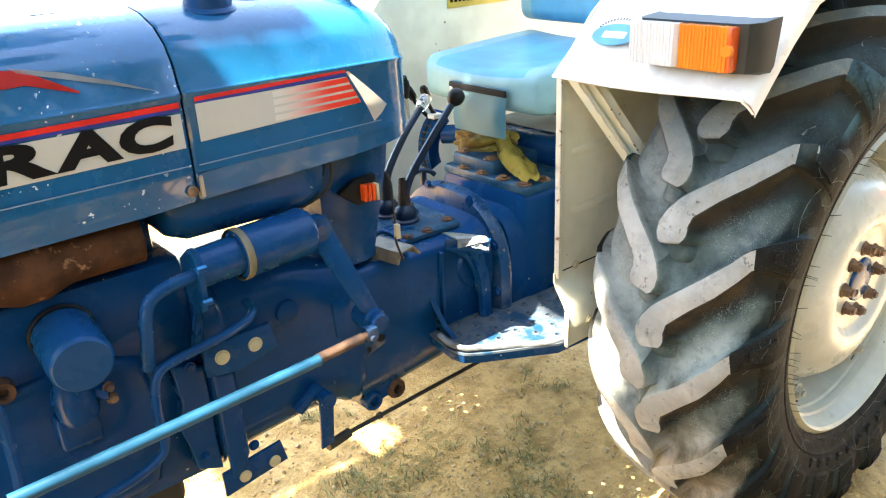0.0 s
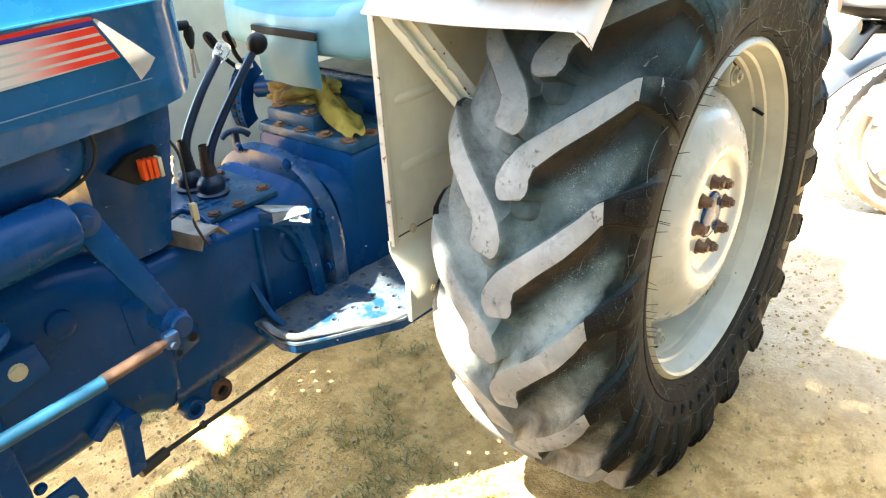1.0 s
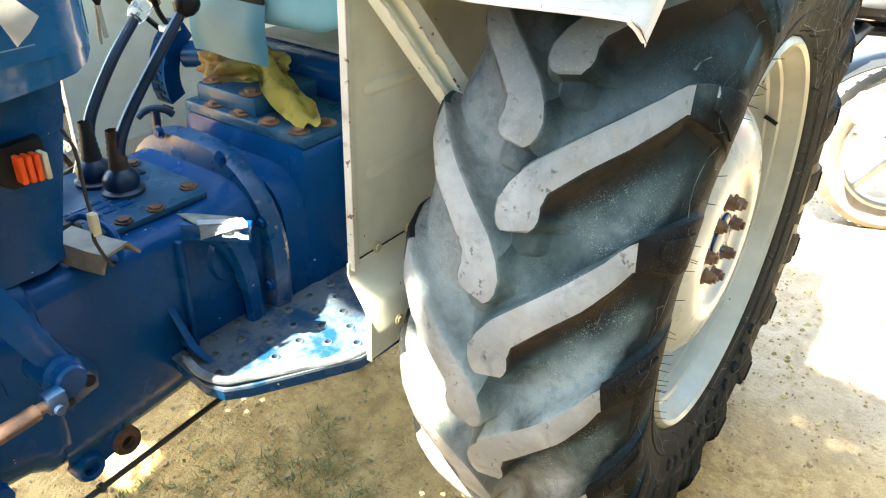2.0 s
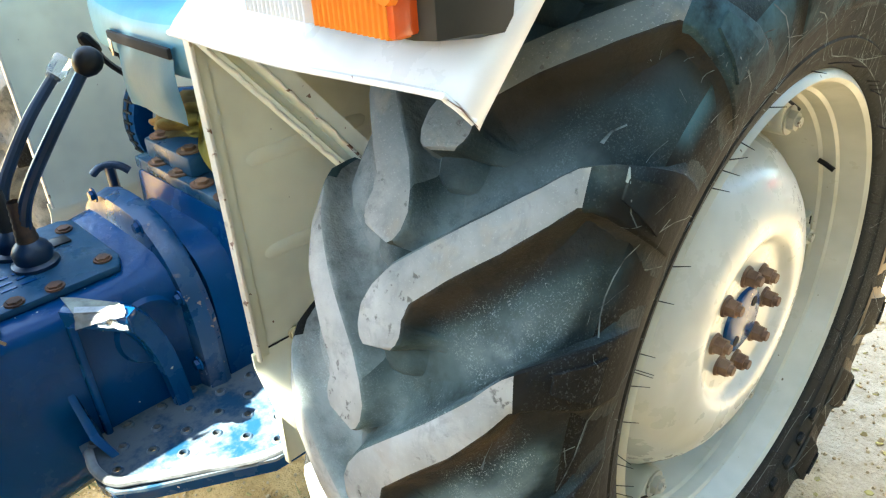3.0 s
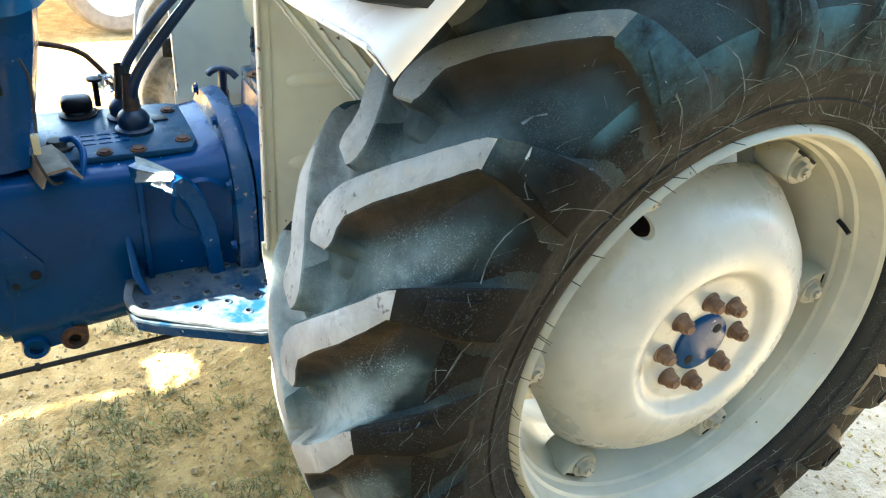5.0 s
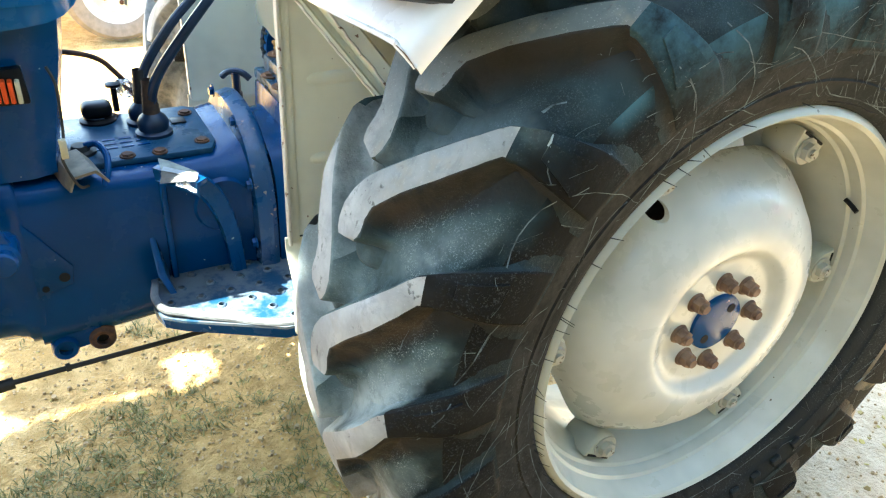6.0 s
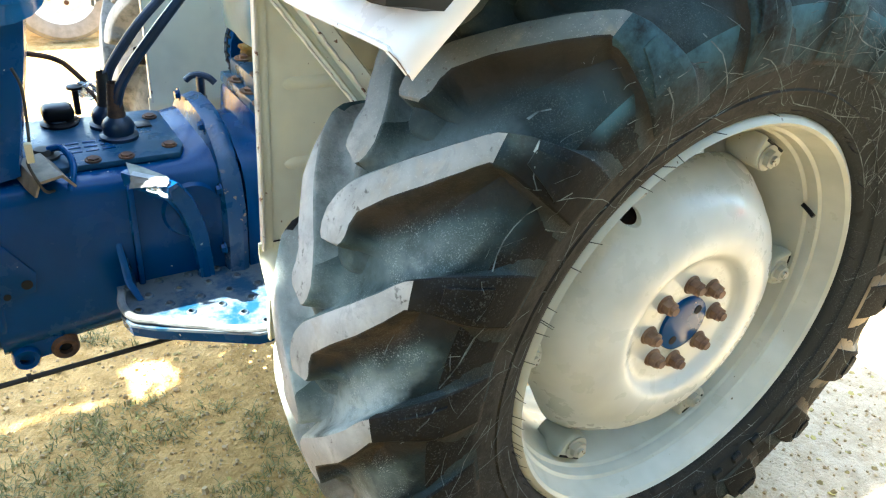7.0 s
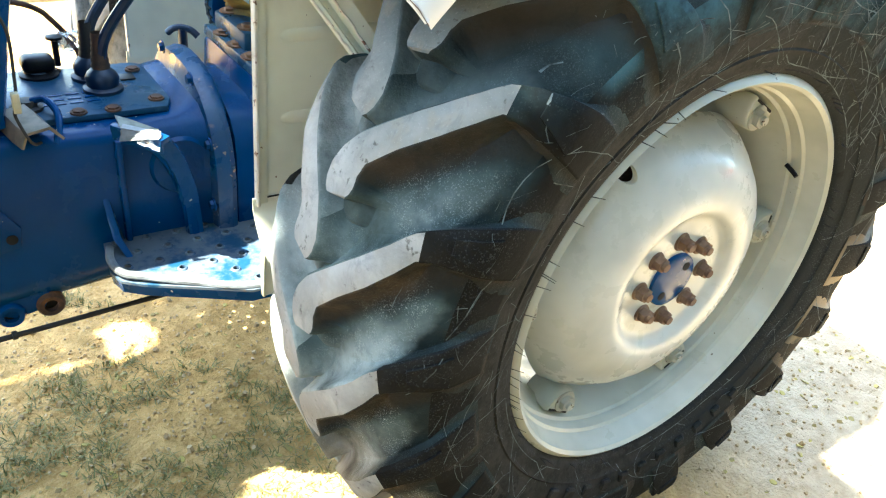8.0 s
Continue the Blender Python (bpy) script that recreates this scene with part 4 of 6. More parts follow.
    tube(bm, [(-.556, 1.004, .818), (-.545, .996, .829), (-.53, .985, .833), (-.515, .974, .829), (-.504, .966, .818)], .0072)
    part("pull_handle", bm, LEVER, rear, "dark blue T shaped pull handle")
    # filler cap, breather and wrapped dipstick
    bm = lathe(B(), [(.034, 0), (.034, .004), (.026, .007), (.025, .010)], (-.825, .895, .794), (0, 0, 1), n=28)
    box(bm, (-.853, .872, .802), (-.797, .918, .832), .012, 3)
    part("filler_cap", bm, BLACK, plate, "black ribbed filler cap")
    bm = B()
    rod(bm, (-.785, .935, .794), (-.785, .935, .845), .006)
    lathe(bm, [(.005, 0), (.015, .004), (.015, .009), (0, .012)], (-.785, .935, .842), (0, 0, 1), n=20)
    part("breather", bm, BLACK, plate, "dark mushroom breather")
    bm = B()
    sph = bmesh.ops.create_icosphere(bm, subdivisions=3, radius=.026, matrix=Matrix.Translation((-.755, .945, .838)) @ Matrix.Diagonal((1.1, .8, .7, 1)))
    for v in bm.verts:
        v.co += Vector((noise.noise(v.co * 60), noise.noise(v.co * 60 + Vector((9, 0, 0))), noise.noise(v.co * 60 + Vector((0, 9, 0))))) * .010
    part("plastic_wrap", bm, PLASTIC, plate, "crumpled clear plastic wrap", smooth=20)
    tubeb = tube(B(), [(-.93, .965, .925), (-.836, .96, .908), (-.80, .96, .893), (-.782, .96, .875), (-.756, .95, .84), (-.74, .935, .80)], .0052)
    part("small_filler", lathe(B(), [(.026, 0), (.026, .005), (.017, .007), (.014, .016), (0, .017)], (-.872, .745, .794), (0, 0, 1), n=20), CABLE, plate, "small dark filler neck")
    part("bent_strap", tube(B(), [(-.865, .742, .808), (-.845, .735, .812), (-.835, .70, .806), (-.838, .665, .795), (-.85, .645, .77)], .006), BLUE, plate, "bent blue strap")
    part("bent_rod", tubeb, RUST_DARK, plate)
    # lugs with open pins under the gearbox
    bm = B()
    loft(bm, [[(x, y, z) for x, z in ((-1.0, .575), (-.935 - .0 * k, .565), (-.90, .48), (-.915, .455), (-.96, .448), (-.985, .46))] for k, y in ((0, .70), (0, .655), (1, .648))])
    part("pin_boss", bm, BLUE_CAST, body, smooth=50)
    for x, z in ((-.968, .458), (-.903, .462)):
        bm = lathe(B(), [(.012, .04), (.012, -.002), (.020, -.004), (.024, .002), (.025, .07)], (x, .642, z), (0, 1, 0), n=24)
        pb = part("pin_tube", bm, BLUE_CAST if x < -.95 else RUST_DARK, body)
    part("pin_hole", rod(B(), (-.968, .652, .458), (-.968, .70, .458), .0125), DARK, body)
    part("pin_hole", rod(B(), (-.903, .652, .462), (-.903, .70, .462), .0125), DARK, body)


transmission()


STEP_EDGE = [(-.802, .645), (-.815, .545), (-.806, .512), (-.775, .487), (-.62, .398), (-.40, .385), (-.40, .645)]
STEP_UP = Matrix.Translation((0, 0, .013))


def step_holes():
    for i in range(11):
        for k in range(7):
            x, y = -.785 + .054 * i + .027 * (k % 2), .628 - .040 * k
            if y > .545 - (x + .80) * .60 and x < -.42:
                yield x, y


def step_sheet(name, flip, parent, label):
    """The step's flat sheet, pierced by its grip holes."""
    at = Matrix.Translation((0, 2 * CL, 0)) @ Matrix.Diagonal((1, -1, 1, 1)) if flip else Matrix()
    bm = slab(B(), [(x, y, .552) for x, y in STEP_EDGE], (0, 0, .005))
    bm.transform(STEP_UP @ at)
    ob = part(name, bm, STEP_BLUE, parent, label, 30)
    holes = B()
    for x, y in step_holes():
        rod(holes, (x, y, .54), (x, y, .57), .0056, n=10)
    holes.transform(STEP_UP @ at)
    cut(ob, holes)
    return ob


def step_plate():
    poly = STEP_EDGE
    # turned-down rim
    low = [(x + (.004 if x < -.7 else 0), y + .005, .530) for x, y in poly[:6]]
    top = [(x, y, .557) for x, y in poly[:6]]
    inn = [(x + .006, y + .008, .552) for x, y in poly[:6]]
    st = step_sheet("foot_step", False, tractor, "blue perforated foot step with worn bright edge")
    bm = loft(B(), [[t, l, (l[0] + .003, l[1] + .003, l[2]), (t[0] + .003, t[1] + .003, t[2] - .004)] for t, l in zip(top, low)])
    bm.transform(STEP_UP)
    part("step_rim", bm, BLUE, st)
    part("worn_edge", tube(B(), [(x + .003, y + .004, .5605 + .006 * (x < -.76)) for x, y in [(-.803, .60), (-.811, .56), (-.803, .517), (-.772, .492), (-.70, .449), (-.62, .404), (-.50, .394), (-.40, .389)]], .0072, n=10), plain("scuffed_lip", (0.2, 0.22, 0.24), .45, var=.7, scale=18), st, "scuffed raised step lip", at=STEP_UP)
    first = None
    for x, y in step_holes():
        at = STEP_UP @ Matrix.Translation((x, y, 0))
        if first is None:
            first = part("dimple", lathe(B(), [(.0095, .557), (.0072, .5600), (.0058, .5600), (.0056, .5575)], (0, 0, 0), (0, 0, 1), n=12), STEP_BLUE, st, at=at)
        else:
            share("dimple", first, st, at)
    # pedal bracket with torn plastic, above the step
    bm = B()
    slab(bm, [(-.775, .60, .80), (-.72, .515, .80), (-.70, .53, .80), (-.75, .625, .80)], (0, 0, .012), .002)
    slab(bm, [(-.775, .60, .812), (-.72, .515, .812), (-.717, .517, .785), (-.772, .602, .785)], (.004, .003, 0), .001)
    br = part("pedal_pad", bm, BLUE, tractor, "blue pedal pad wrapped in torn plastic")
    # film hanging off the pad's edge, white where it is crumpled, clear beyond
    torn = plain("torn_plastic", (0.30, 0.31, 0.31), 0.45, var=0.45, scale=40)
    for nm, mat, lab, u0, u1, drop in (("torn_film", torn, "torn whitish plastic film", 0.0, 1.0, lambda u: .003 + .016 * (1 - u) ** 1.3), ("clear_film", PLASTIC, "clear plastic film", .45, 1.0, lambda u: .010 + .014 * u)):
        bm = B()
        g = []
        for i in range(15):
            u = u0 + (u1 - u0) * i / 14
            row = []
            for k in range(7):
                w = k / 6
                wave = .0025 * noise.noise((u * 5, w * 3, 2))
                row.append(bm.verts.new((-.764 + .049 * u - .007 * w + wave, .570 - .046 * u - .008 * w + wave, .8172 - drop(u) * w + .001 * noise.noise((u * 9, w * 5, 4)))))
            g.append(row)
        for a, b in zip(g, g[1:]):
            for k in range(6):
                bm.faces.new((a[k], b[k], b[k + 1], a[k + 1]))
        bmesh.ops.solidify(bm, geom=bm.faces[:], thickness=.0006)
        part(nm, bm, mat, br, lab, smooth=30)
    # folded white flap lying on the pad
    part("film_fold", slab(B(), [(-.764, .571, .8165), (-.716, .525, .8165), (-.712, .537, .8175), (-.735, .556, .8185), (-.758, .584, .8175)], (0, 0, .001)), torn, br, "folded white plastic film")
    part("dull_wrap", slab(B(), [(-.764, .572, .8142), (-.718, .526, .8142), (-.712, .550, .8146), (-.745, .608, .8146), (-.760, .627, .8146)], (0, 0, .0016)), plain("dull_film", (0.16, 0.17, 0.13), .4, scale=60, var=.6), br, "dull greenish plastic wrap")
    # clutch pedal arm
    bm = B()
    mid_line = smooth_path([Vector(p) for p in ((-.755, .585, .80), (-.715, .60, .785), (-.678, .61, .74), (-.655, .615, .67), (-.645, .62, .59), (-.643, .62, .545))], 5)
    loft(bm, [[p + Vector((-.016, 0, -.006)), p + Vector((-.013, -.012, -.006)), p + Vector((.012, -.012, .006)), p + Vector((.015, 0, .006))] for p in mid_line])
    part("pedal_arm", bm, BLUE, tractor, "curved flat blue pedal arm", 30)
    # bent rusty plate under the dash
    bm = B()
    loft(bm, [[(x, y, z) for x, z in ((-.925 + d, .79), (-.915 + d, .815), (-.88 + d, .822), (-.862 + d, .80), (-.865 + d, .797), (-.882 + d, .817), (-.913 + d, .811), (-.922 + d, .789))] for y, d in ((.60, .02), (.63, .012), (.70, 0))])
    part("bent_plate", bm, plain("dirty_sheet", (0.26, 0.215, 0.16), .5, .3, var=.5), tractor, "bent dirty sheet plate")
    # pull rod low under the gearbox
    bm = B()
    rod(bm, (-1.12, .60, .437), (-1.06, .61, .437), .011)
    rod(bm, (-1.06, .61, .437), (-.30, .70, .395), .005)
    rod(bm, (-.975, .62, .433), (-.967, .621, .433), .008)
    part("brake_rod", bm, CABLE, tractor, "thin dark pull rod")


step_plate()


def far_step():
    st = step_sheet("foot_step", True, tractor, "blue perforated foot step")
    edge = [(x, 2 * CL - y) for x, y in STEP_EDGE[:6]]
    part("step_rim", loft(B(), [[(x, y, .570), (x, y, .543), (x + .003, y - .003, .543), (x + .003, y - .003, .566)] for x, y in edge]), BLUE, st)


far_step()


# ---- seat, quadrant ----
def two_tone(name, face, flip):
    """Blue panel on the side that the sitter meets, grey-blue round it."""
    m = Mat(name, rough=.42, spec=.3)
    front = m.math("MULTIPLY", m.up(face), flip)
    off = m.t.nodes.new("ShaderNodeMath")
    off.operation = "ABSOLUTE"
    m.link(m.math("SUBTRACT", m.axis("Y"), 0.805), off.inputs[0])
    wid = m.math("ADD", off.outputs[0], m.math("MULTIPLY", m.noise(5, 1), 0.012))
    mask = m.math("MULTIPLY", m.ramp(front, .5, .54), m.ramp(wid, .166, .169, 1.0, 0.0))
    var = m.ramp(m.noise(9, 4), .3, .7)
    blue = m.mix(var, (0.055, 0.26, 0.41), (0.04, 0.19, 0.32))
    grey = m.mix(var, (0.15, 0.31, 0.36), (0.11, 0.245, 0.30))
    return m.done(m.mix(mask, grey, blue), None, m.noise(60, 4), .25, .0015)


def seat():
    bm = B()

    def cushion(x0, x1, y0, y1, z0, z1, r=.035):
        bmesh.ops.create_grid(bm, x_segments=1, y_segments=1, size=.001)
        bm.clear()
        box(bm, (x0, y0, z0), (x1, y1, z1), r, 5)
        long = [e for e in bm.edges if e.calc_length() > .1]
        bmesh.ops.subdivide_edges(bm, edges=long, cuts=7, use_grid_fill=True)
        cx, cy = (x0 + x1) / 2, (y0 + y1) / 2
        for v in bm.verts:
            u, w = (v.co.x - cx) / (x1 - x0) * 2, (v.co.y - cy) / (y1 - y0) * 2
            v.co.z += .016 * (w * w - .4) * (v.co.z > (z0 + z1) / 2) + .012 * u * (x1 - x0 > .3)
            v.co.y = cy + (v.co.y - cy) * (1 - .05 * u * u)
            v.co.x += .02 * w * w * (u < 0)

    cushion(-.50, -.06, CL - .235, CL + .235, 1.035, 1.14)
    base = part("seat_cushion", bm, two_tone("seat_vinyl", "Z", 1.0), tractor, "two tone blue vinyl seat cushion", 60)
    bm = B()
    g = []
    for i in range(9):
        y = CL + .079 - .205 * i / 8
        g.append([(-.502 - .012 * math.sin(k / 6 * 3.1) * math.sin(i / 8 * 3.14) ** .5 + .003 * math.sin(i * 1.1 + k), y - .022 * (k / 6) * (.5 - i / 8), 1.085 - .122 * k / 6) for k in range(7)])
    vs = [[bm.verts.new(p) for p in r] for r in g]
    for a, b in zip(vs, vs[1:]):
        for k in range(6):
            bm.faces.new((a[k], a[k + 1], b[k + 1], b[k]))
    bmesh.ops.solidify(bm, geom=bm.faces[:], thickness=.004)
    m = Mat("flap_vinyl", rough=.42, spec=.25)
    pale = m.ramp(m.math("ABSOLUTE", m.math("ADD", m.math("SUBTRACT", m.axis("Y"), CL - .012), m.math("MULTIPLY", m.noise(6, 2), .03)), 0.0), .045, .085, 1.0, 0.0)
    col = m.mix(m.math("MULTIPLY", pale, .8), (0.075, 0.255, 0.36), (0.215, 0.36, 0.40))
    part("front_flap", bm, m.done(col, None, m.noise(45, 4), .4, .002), base, "grey blue vinyl pocket flap", 60)
    part("flap_strap", box(B(), (-.5105, CL - .125, 1.066), (-.503, CL + .079, 1.083), .003), DARK, base, "black zip along the flap")
    part("zip_pull", slab(B(), [(-.512, CL + .074, 1.072), (-.512, CL + .062, 1.070), (-.512, CL + .065, 1.044), (-.512, CL + .072, 1.044)], (.002, 0, 0), .0006), STEEL, base, "metal zip pull")
    bm = B()
    cushion(-.14, -.03, CL - .235, CL + .235, 1.185, 1.56)
    part("backrest", bm, two_tone("backrest_vinyl", "X", -1.0), tractor, "two tone blue vinyl backrest", 60)
    bm = B()
    box(bm, (-.14, CL - .06, .86), (-.08, CL + .06, 1.05), .006)
    part("seat_bracket", bm, BLUE_CAST, tractor)
    deck = plain("grey_deck", (0.36, 0.32, 0.26), .7, scale=12)
    part("deck_plate", box(B(), (-.27, CL - .17, .925), (.25, CL + .17, .933), .002), deck, tractor, "dusty grey deck plate under the seat")
    pl = part("warning_plate", slab(B(), [(-.265, 1.172, 1.222), (-.02, 1.172, 1.222), (-.02, 1.172, 1.285), (-.265, 1.172, 1.285)], (0, -.003, 0), .001), plain("yellow_plate", (0.62, 0.45, 0.08), .4), tractor, "yellow plate with dark marks")
    for i in range(9):
        part("plate_bar", box(B(), (-.255 + .016 * i, 1.1675, 1.238), (-.245 + .016 * i, 1.1685, 1.252)), BLACK_DECAL, pl)
    # hydraulic quadrant
    bm = B()
    pts = [(-.30 + .13 * math.cos(radians(a)), .84 + .13 * math.sin(radians(a))) for a in range(120, 215, 12)]
    pts2 = [(-.30 + .09 * math.cos(radians(a)), .84 + .09 * math.sin(radians(a))) for a in range(120, 215, 12)]
    slab(bm, [(x, 1.085, z) for x, z in pts] + [(x, 1.085, z) for x, z in pts2[::-1]], (0, .05, 0), .002)
    rod(bm, (-.36, 1.10, .88), (-.30, .99, .89), .028)
    box(bm, (-.36, .97, .858), (-.22, 1.0, .92), .01)
    qd = part("lift_quadrant", bm, BLUE, tractor, "blue hydraulic lever quadrant")
    bm = B()
    for a in range(128, 210, 9):
        x, z = -.30 + .131 * math.cos(radians(a)), .84 + .131 * math.sin(radians(a))
        box(bm, (x - .002, 1.092, z - .002), (x + .002, 1.125, z + .002))
    for p0, p1, p2, k in (((-.36, 1.09, .90), (-.405, 1.095, .965), (-.418, 1.095, 1.0), .024), ((-.36, 1.115, .90), (-.425, 1.12, .965), (-.45, 1.12, 1.005), .022)):
        lv = part("quadrant_lever", tube(B(), [p0, p1, p2], .006), BLACK, qd)
        d = (Vector(p2) - Vector(p1)).normalized()
        part("lever_knob", lathe(B(), [(0, -.012), (.010, -.010), (.013, 0), (.0125, .026), (.008, .034), (0, .035)], p2, d, n=8), BLACK, lv, "black angular knob")
    part("white_tag", box(B(), (-.412, 1.075, .936), (-.378, 1.105, .950), .003), WHITE, qd, "white plastic stop")
    part("quadrant_slot", slab(B(), [(-.30 + .1315 * math.cos(radians(a)), 1.108, .84 + .1315 * math.sin(radians(a))) for a in range(130, 206, 10)] + [(-.30 + .129 * math.cos(radians(a)), 1.108, .84 + .129 * math.sin(radians(a))) for a in range(200, 129, -10)], (0, .006, 0)), DARK, qd)
    tagged(part("quadrant_mark", bm, CABLE, qd), kind="stuff")


seat()


def cloth():
    rag = anchor("rag", 0, 0, 0, "crumpled ochre yellow cloth on the blue housing", "cloth")
    m = Mat("ochre_rag", rough=0.95, spec=0.1)
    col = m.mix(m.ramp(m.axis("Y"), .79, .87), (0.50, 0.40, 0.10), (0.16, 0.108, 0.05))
    col = m.mix(m.ramp(m.noise(18, 5), .46, .68), col, (0.17, 0.12, 0.045))
    mat = m.done(col, None, m.noise(200, 4), .5, .002)
    bm = B()
    bmesh.ops.create_icosphere(bm, subdivisions=5, radius=1.0)
    for v in bm.verts:
        p = v.co.copy()
        fold = abs(noise.noise((p.x * 1.6 + p.y * 2.2, p.z * 2.6, p.x * .5))) * 2
        ridge = .5 + .5 * math.sin(9 * p.y + 5 * p.x + 4 * noise.noise(p * 1.5))
        k = .72 + .26 * fold + .16 * ridge + .10 * noise.noise(p * 6) + .04 * noise.noise(p * 14)
        v.co = Vector((-.395 + p.x * .072 * k - .012 * p.y, .872 + p.y * .078 * k, max(.885, .905 + p.z * .046 * k)))
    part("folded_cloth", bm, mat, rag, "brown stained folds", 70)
    line = smooth_path([(-.385, .84, .925), (-.405, .80, .925), (-.425, .755, .908), (-.44, .70, .890), (-.452, .655, .876), (-.465, .622, .866)], 6)
    bm = B()
    n2 = 18
    g = []
    for i, p in enumerate(line):
        u = i / (len(line) - 1)
        w = .019 + .013 * math.sin(u * 2.6) + .004 * math.sin(u * 17)
        row = []
        for k in range(n2 + 1):
            c = 2 * k / n2 - 1
            lift = .010 * math.sin(c * 5 + u * 6) * (1 - .3 * abs(c)) + .010 * noise.noise((u * 7, c * 2.5, 4)) - .016 * c * c
            row.append(bm.verts.new(p + Vector((c * w, -.012 * math.sin(c * 3 + 2 * u), lift + .012))))
        g.append(row)
    for a, b in zip(g, g[1:]):
        for k in range(n2):
            bm.faces.new((a[k], b[k], b[k + 1], a[k + 1]))
    bmesh.ops.solidify(bm, geom=bm.faces[:], thickness=.004)
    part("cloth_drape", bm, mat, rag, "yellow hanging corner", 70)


cloth()


# ---- engine side ----
def engine():
    bm = B()
    box(bm, (-2.3, .65, .47), (-1.33, .97, .93), .02)
    box(bm, (-2.3, .70, .93), (-1.36, .93, 1.03), .01)
    blk = part("engine_block", bm, BLUE_CAST, tractor, "blue cast iron engine block")
    bm = B()
    loft(bm, [[(x, y, z) for x, z in ((-1.78 - d, .50 - d), (-1.62, .49 - d), (-1.46 + d, .52 - d), (-1.43 + d, .62), (-1.45 + d, .76 + d), (-1.52, .79 + d), (-1.7, .78 + d), (-1.80 - d, .70))] for y, d in ((.66, .014), (.645, .010), (.636, .0), (.634, -.012))])
    part("crankcase_cover", bm, BLUE_CAST, blk, smooth=60)
    # paired flanges where block and clutch housing meet
    bm = B()
    slab(bm, [(-1.398, .622, .74), (-1.339, .622, .72), (-1.337, .622, .64), (-1.340, .622, .56), (-1.337, .622, .485), (-1.385, .622, .505), (-1.392, .622, .56), (-1.402, .622, .60), (-1.390, .622, .66)], (0, .04, 0), .006, seg=3)
    part("block_flange", bm, BLUE_CAST, blk)
    bm = B()
    loft(bm, [yz_section(x, hw, z0, z1, r, rb, 8) for x, hw, z0, z1, r, rb in ((-1.336, .17, .47, .845, .08, .09), (-1.331, .186, .452, .865, .09, .1), (-1.30, .188, .45, .865, .09, .1), (-1.288, .182, .452, .862, .09, .1), (-1.28, .172, .455, .855, .09, .11), (-1.12, .168, .46, .845, .08, .12), (-1.04, .170, .46, .825, .06, .11), (-1.02, .172, .455, .815, .05, .1), (-1.015, .174, .45, .81, .05, .1), (-.99, .174, .45, .805, .05, .1), (-.985, .17, .45, .795, .04, .1))])
    bell = part("bell_housing", bm, BLUE_CAST, tractor, "blue clutch bell housing", 40)
    bm = B()
    slab(bm, [(-1.329, .612, .70), (-1.287, .612, .69), (-1.283, .612, .50), (-1.300, .612, .465), (-1.327, .612, .452)], (0, .03, 0), .008, seg=3)
    part("flange_pad", bm, BLUE_CAST, bell)
    bolts("flange_bolt", [(-1.366, .622, .728), (-1.370, .622, .53), (-1.268, .632, .50)], (0, -1, 0), .008, .008, BLUE_CAST, bell)
    bm = B()
    slab(bm, [(-1.345, .598, .705), (-1.345, .598, .765), (-1.21, .598, .77), (-1.20, .598, .715), (-1.28, .598, .695)], (0, .012, 0), .003)
    pl = part("mounting_plate", bm, BLUE, bell)
    bolts("washer_bolt", [(-1.312, .598, .737), (-1.246, .598, .738)], (0, -1, 0), .0125, .005, BRASS, pl, washer=1.15)
    bm = slab(B(), [(-1.345, .618, .42), (-1.345, .618, .475), (-1.215, .618, .49), (-1.205, .618, .44)], (0, .008, 0), .002)
    pl2 = part("lower_plate", bm, BLUE_CAST, bell)
    bolts("washer_bolt", [(-1.301, .618, .449), (-1.235, .618, .451)], (0, -1, 0), .011, .004, BRASS, pl2, washer=1.15)
    part("round_plug", lathe(B(), [(.026, .02), (.024, -.004), (.015, -.008), (0, -.009)], (-1.155, .632, .76), (0, 1, 0), n=24), BLUE_CAST, bell)
    # oil filter with its base
    a, b = Vector((-1.549, .645, .861)), Vector((-1.552, .528, .851))
    d = (b - a).normalized()
    L = (b - a).length
    bm = lathe(B(), [(.04, 0), (.050, .012), (.0495, .02), (.049, L - .010), (.0465, L - .003), (.043, L), (0, L + .0005)], a, d, n=40)
    part("oil_filter", bm, BLUE, blk, "blue spin-on oil filter")
    part("filter_seat", lathe(B(), [(.052, 0), (.053, .006), (.050, .010), (.042, .010)], a - d * .004, d, n=40), BLACK, blk)
    bm = B()
    lathe(bm, [(.012, .86), (.014, .83), (.026, .80), (.034, .775), (.034, .735), (.028, .722), (0, .72)], (-1.563, .605, 0), (0, 0, 1), n=28)
    box(bm, (-1.60, .61, .66), (-1.53, .66, .73), .012, 3)
    rod(bm, (-1.535, .60, .765), (-1.512, .585, .760), .014)
    fb = part("filter_base", bm, BLUE_CAST, blk)
    bolts("base_bolt", [(-1.515, .583, .772), (-1.512, .585, .748)], (.3, -1, 0), .007, .01, RUST, fb)
    part("drain_plug", lathe(B(), [(.020, .02), (.018, -.004), (.010, -.004), (.008, .004), (0, .004)], (-1.655, .63, .80), (0, 1, 0), n=20), RUST_DARK, blk)
    # manifold
    m = Mat("manifold_rust", rough=.9, spec=.2)
    col = m.mix(m.ramp(m.noise(16, 5), .35, .65), (0.035, 0.015, 0.008), (0.085, 0.035, 0.016))
    col = m.mix(m.math("MULTIPLY", m.ramp(m.noise(24, 5, .7), .58, .66), .8), col, (0.27, 0.15, 0.08))
    manifold_mat = m.done(col, None, m.noise(60, 5), .6, .003)
    bm = B()
    secs = []
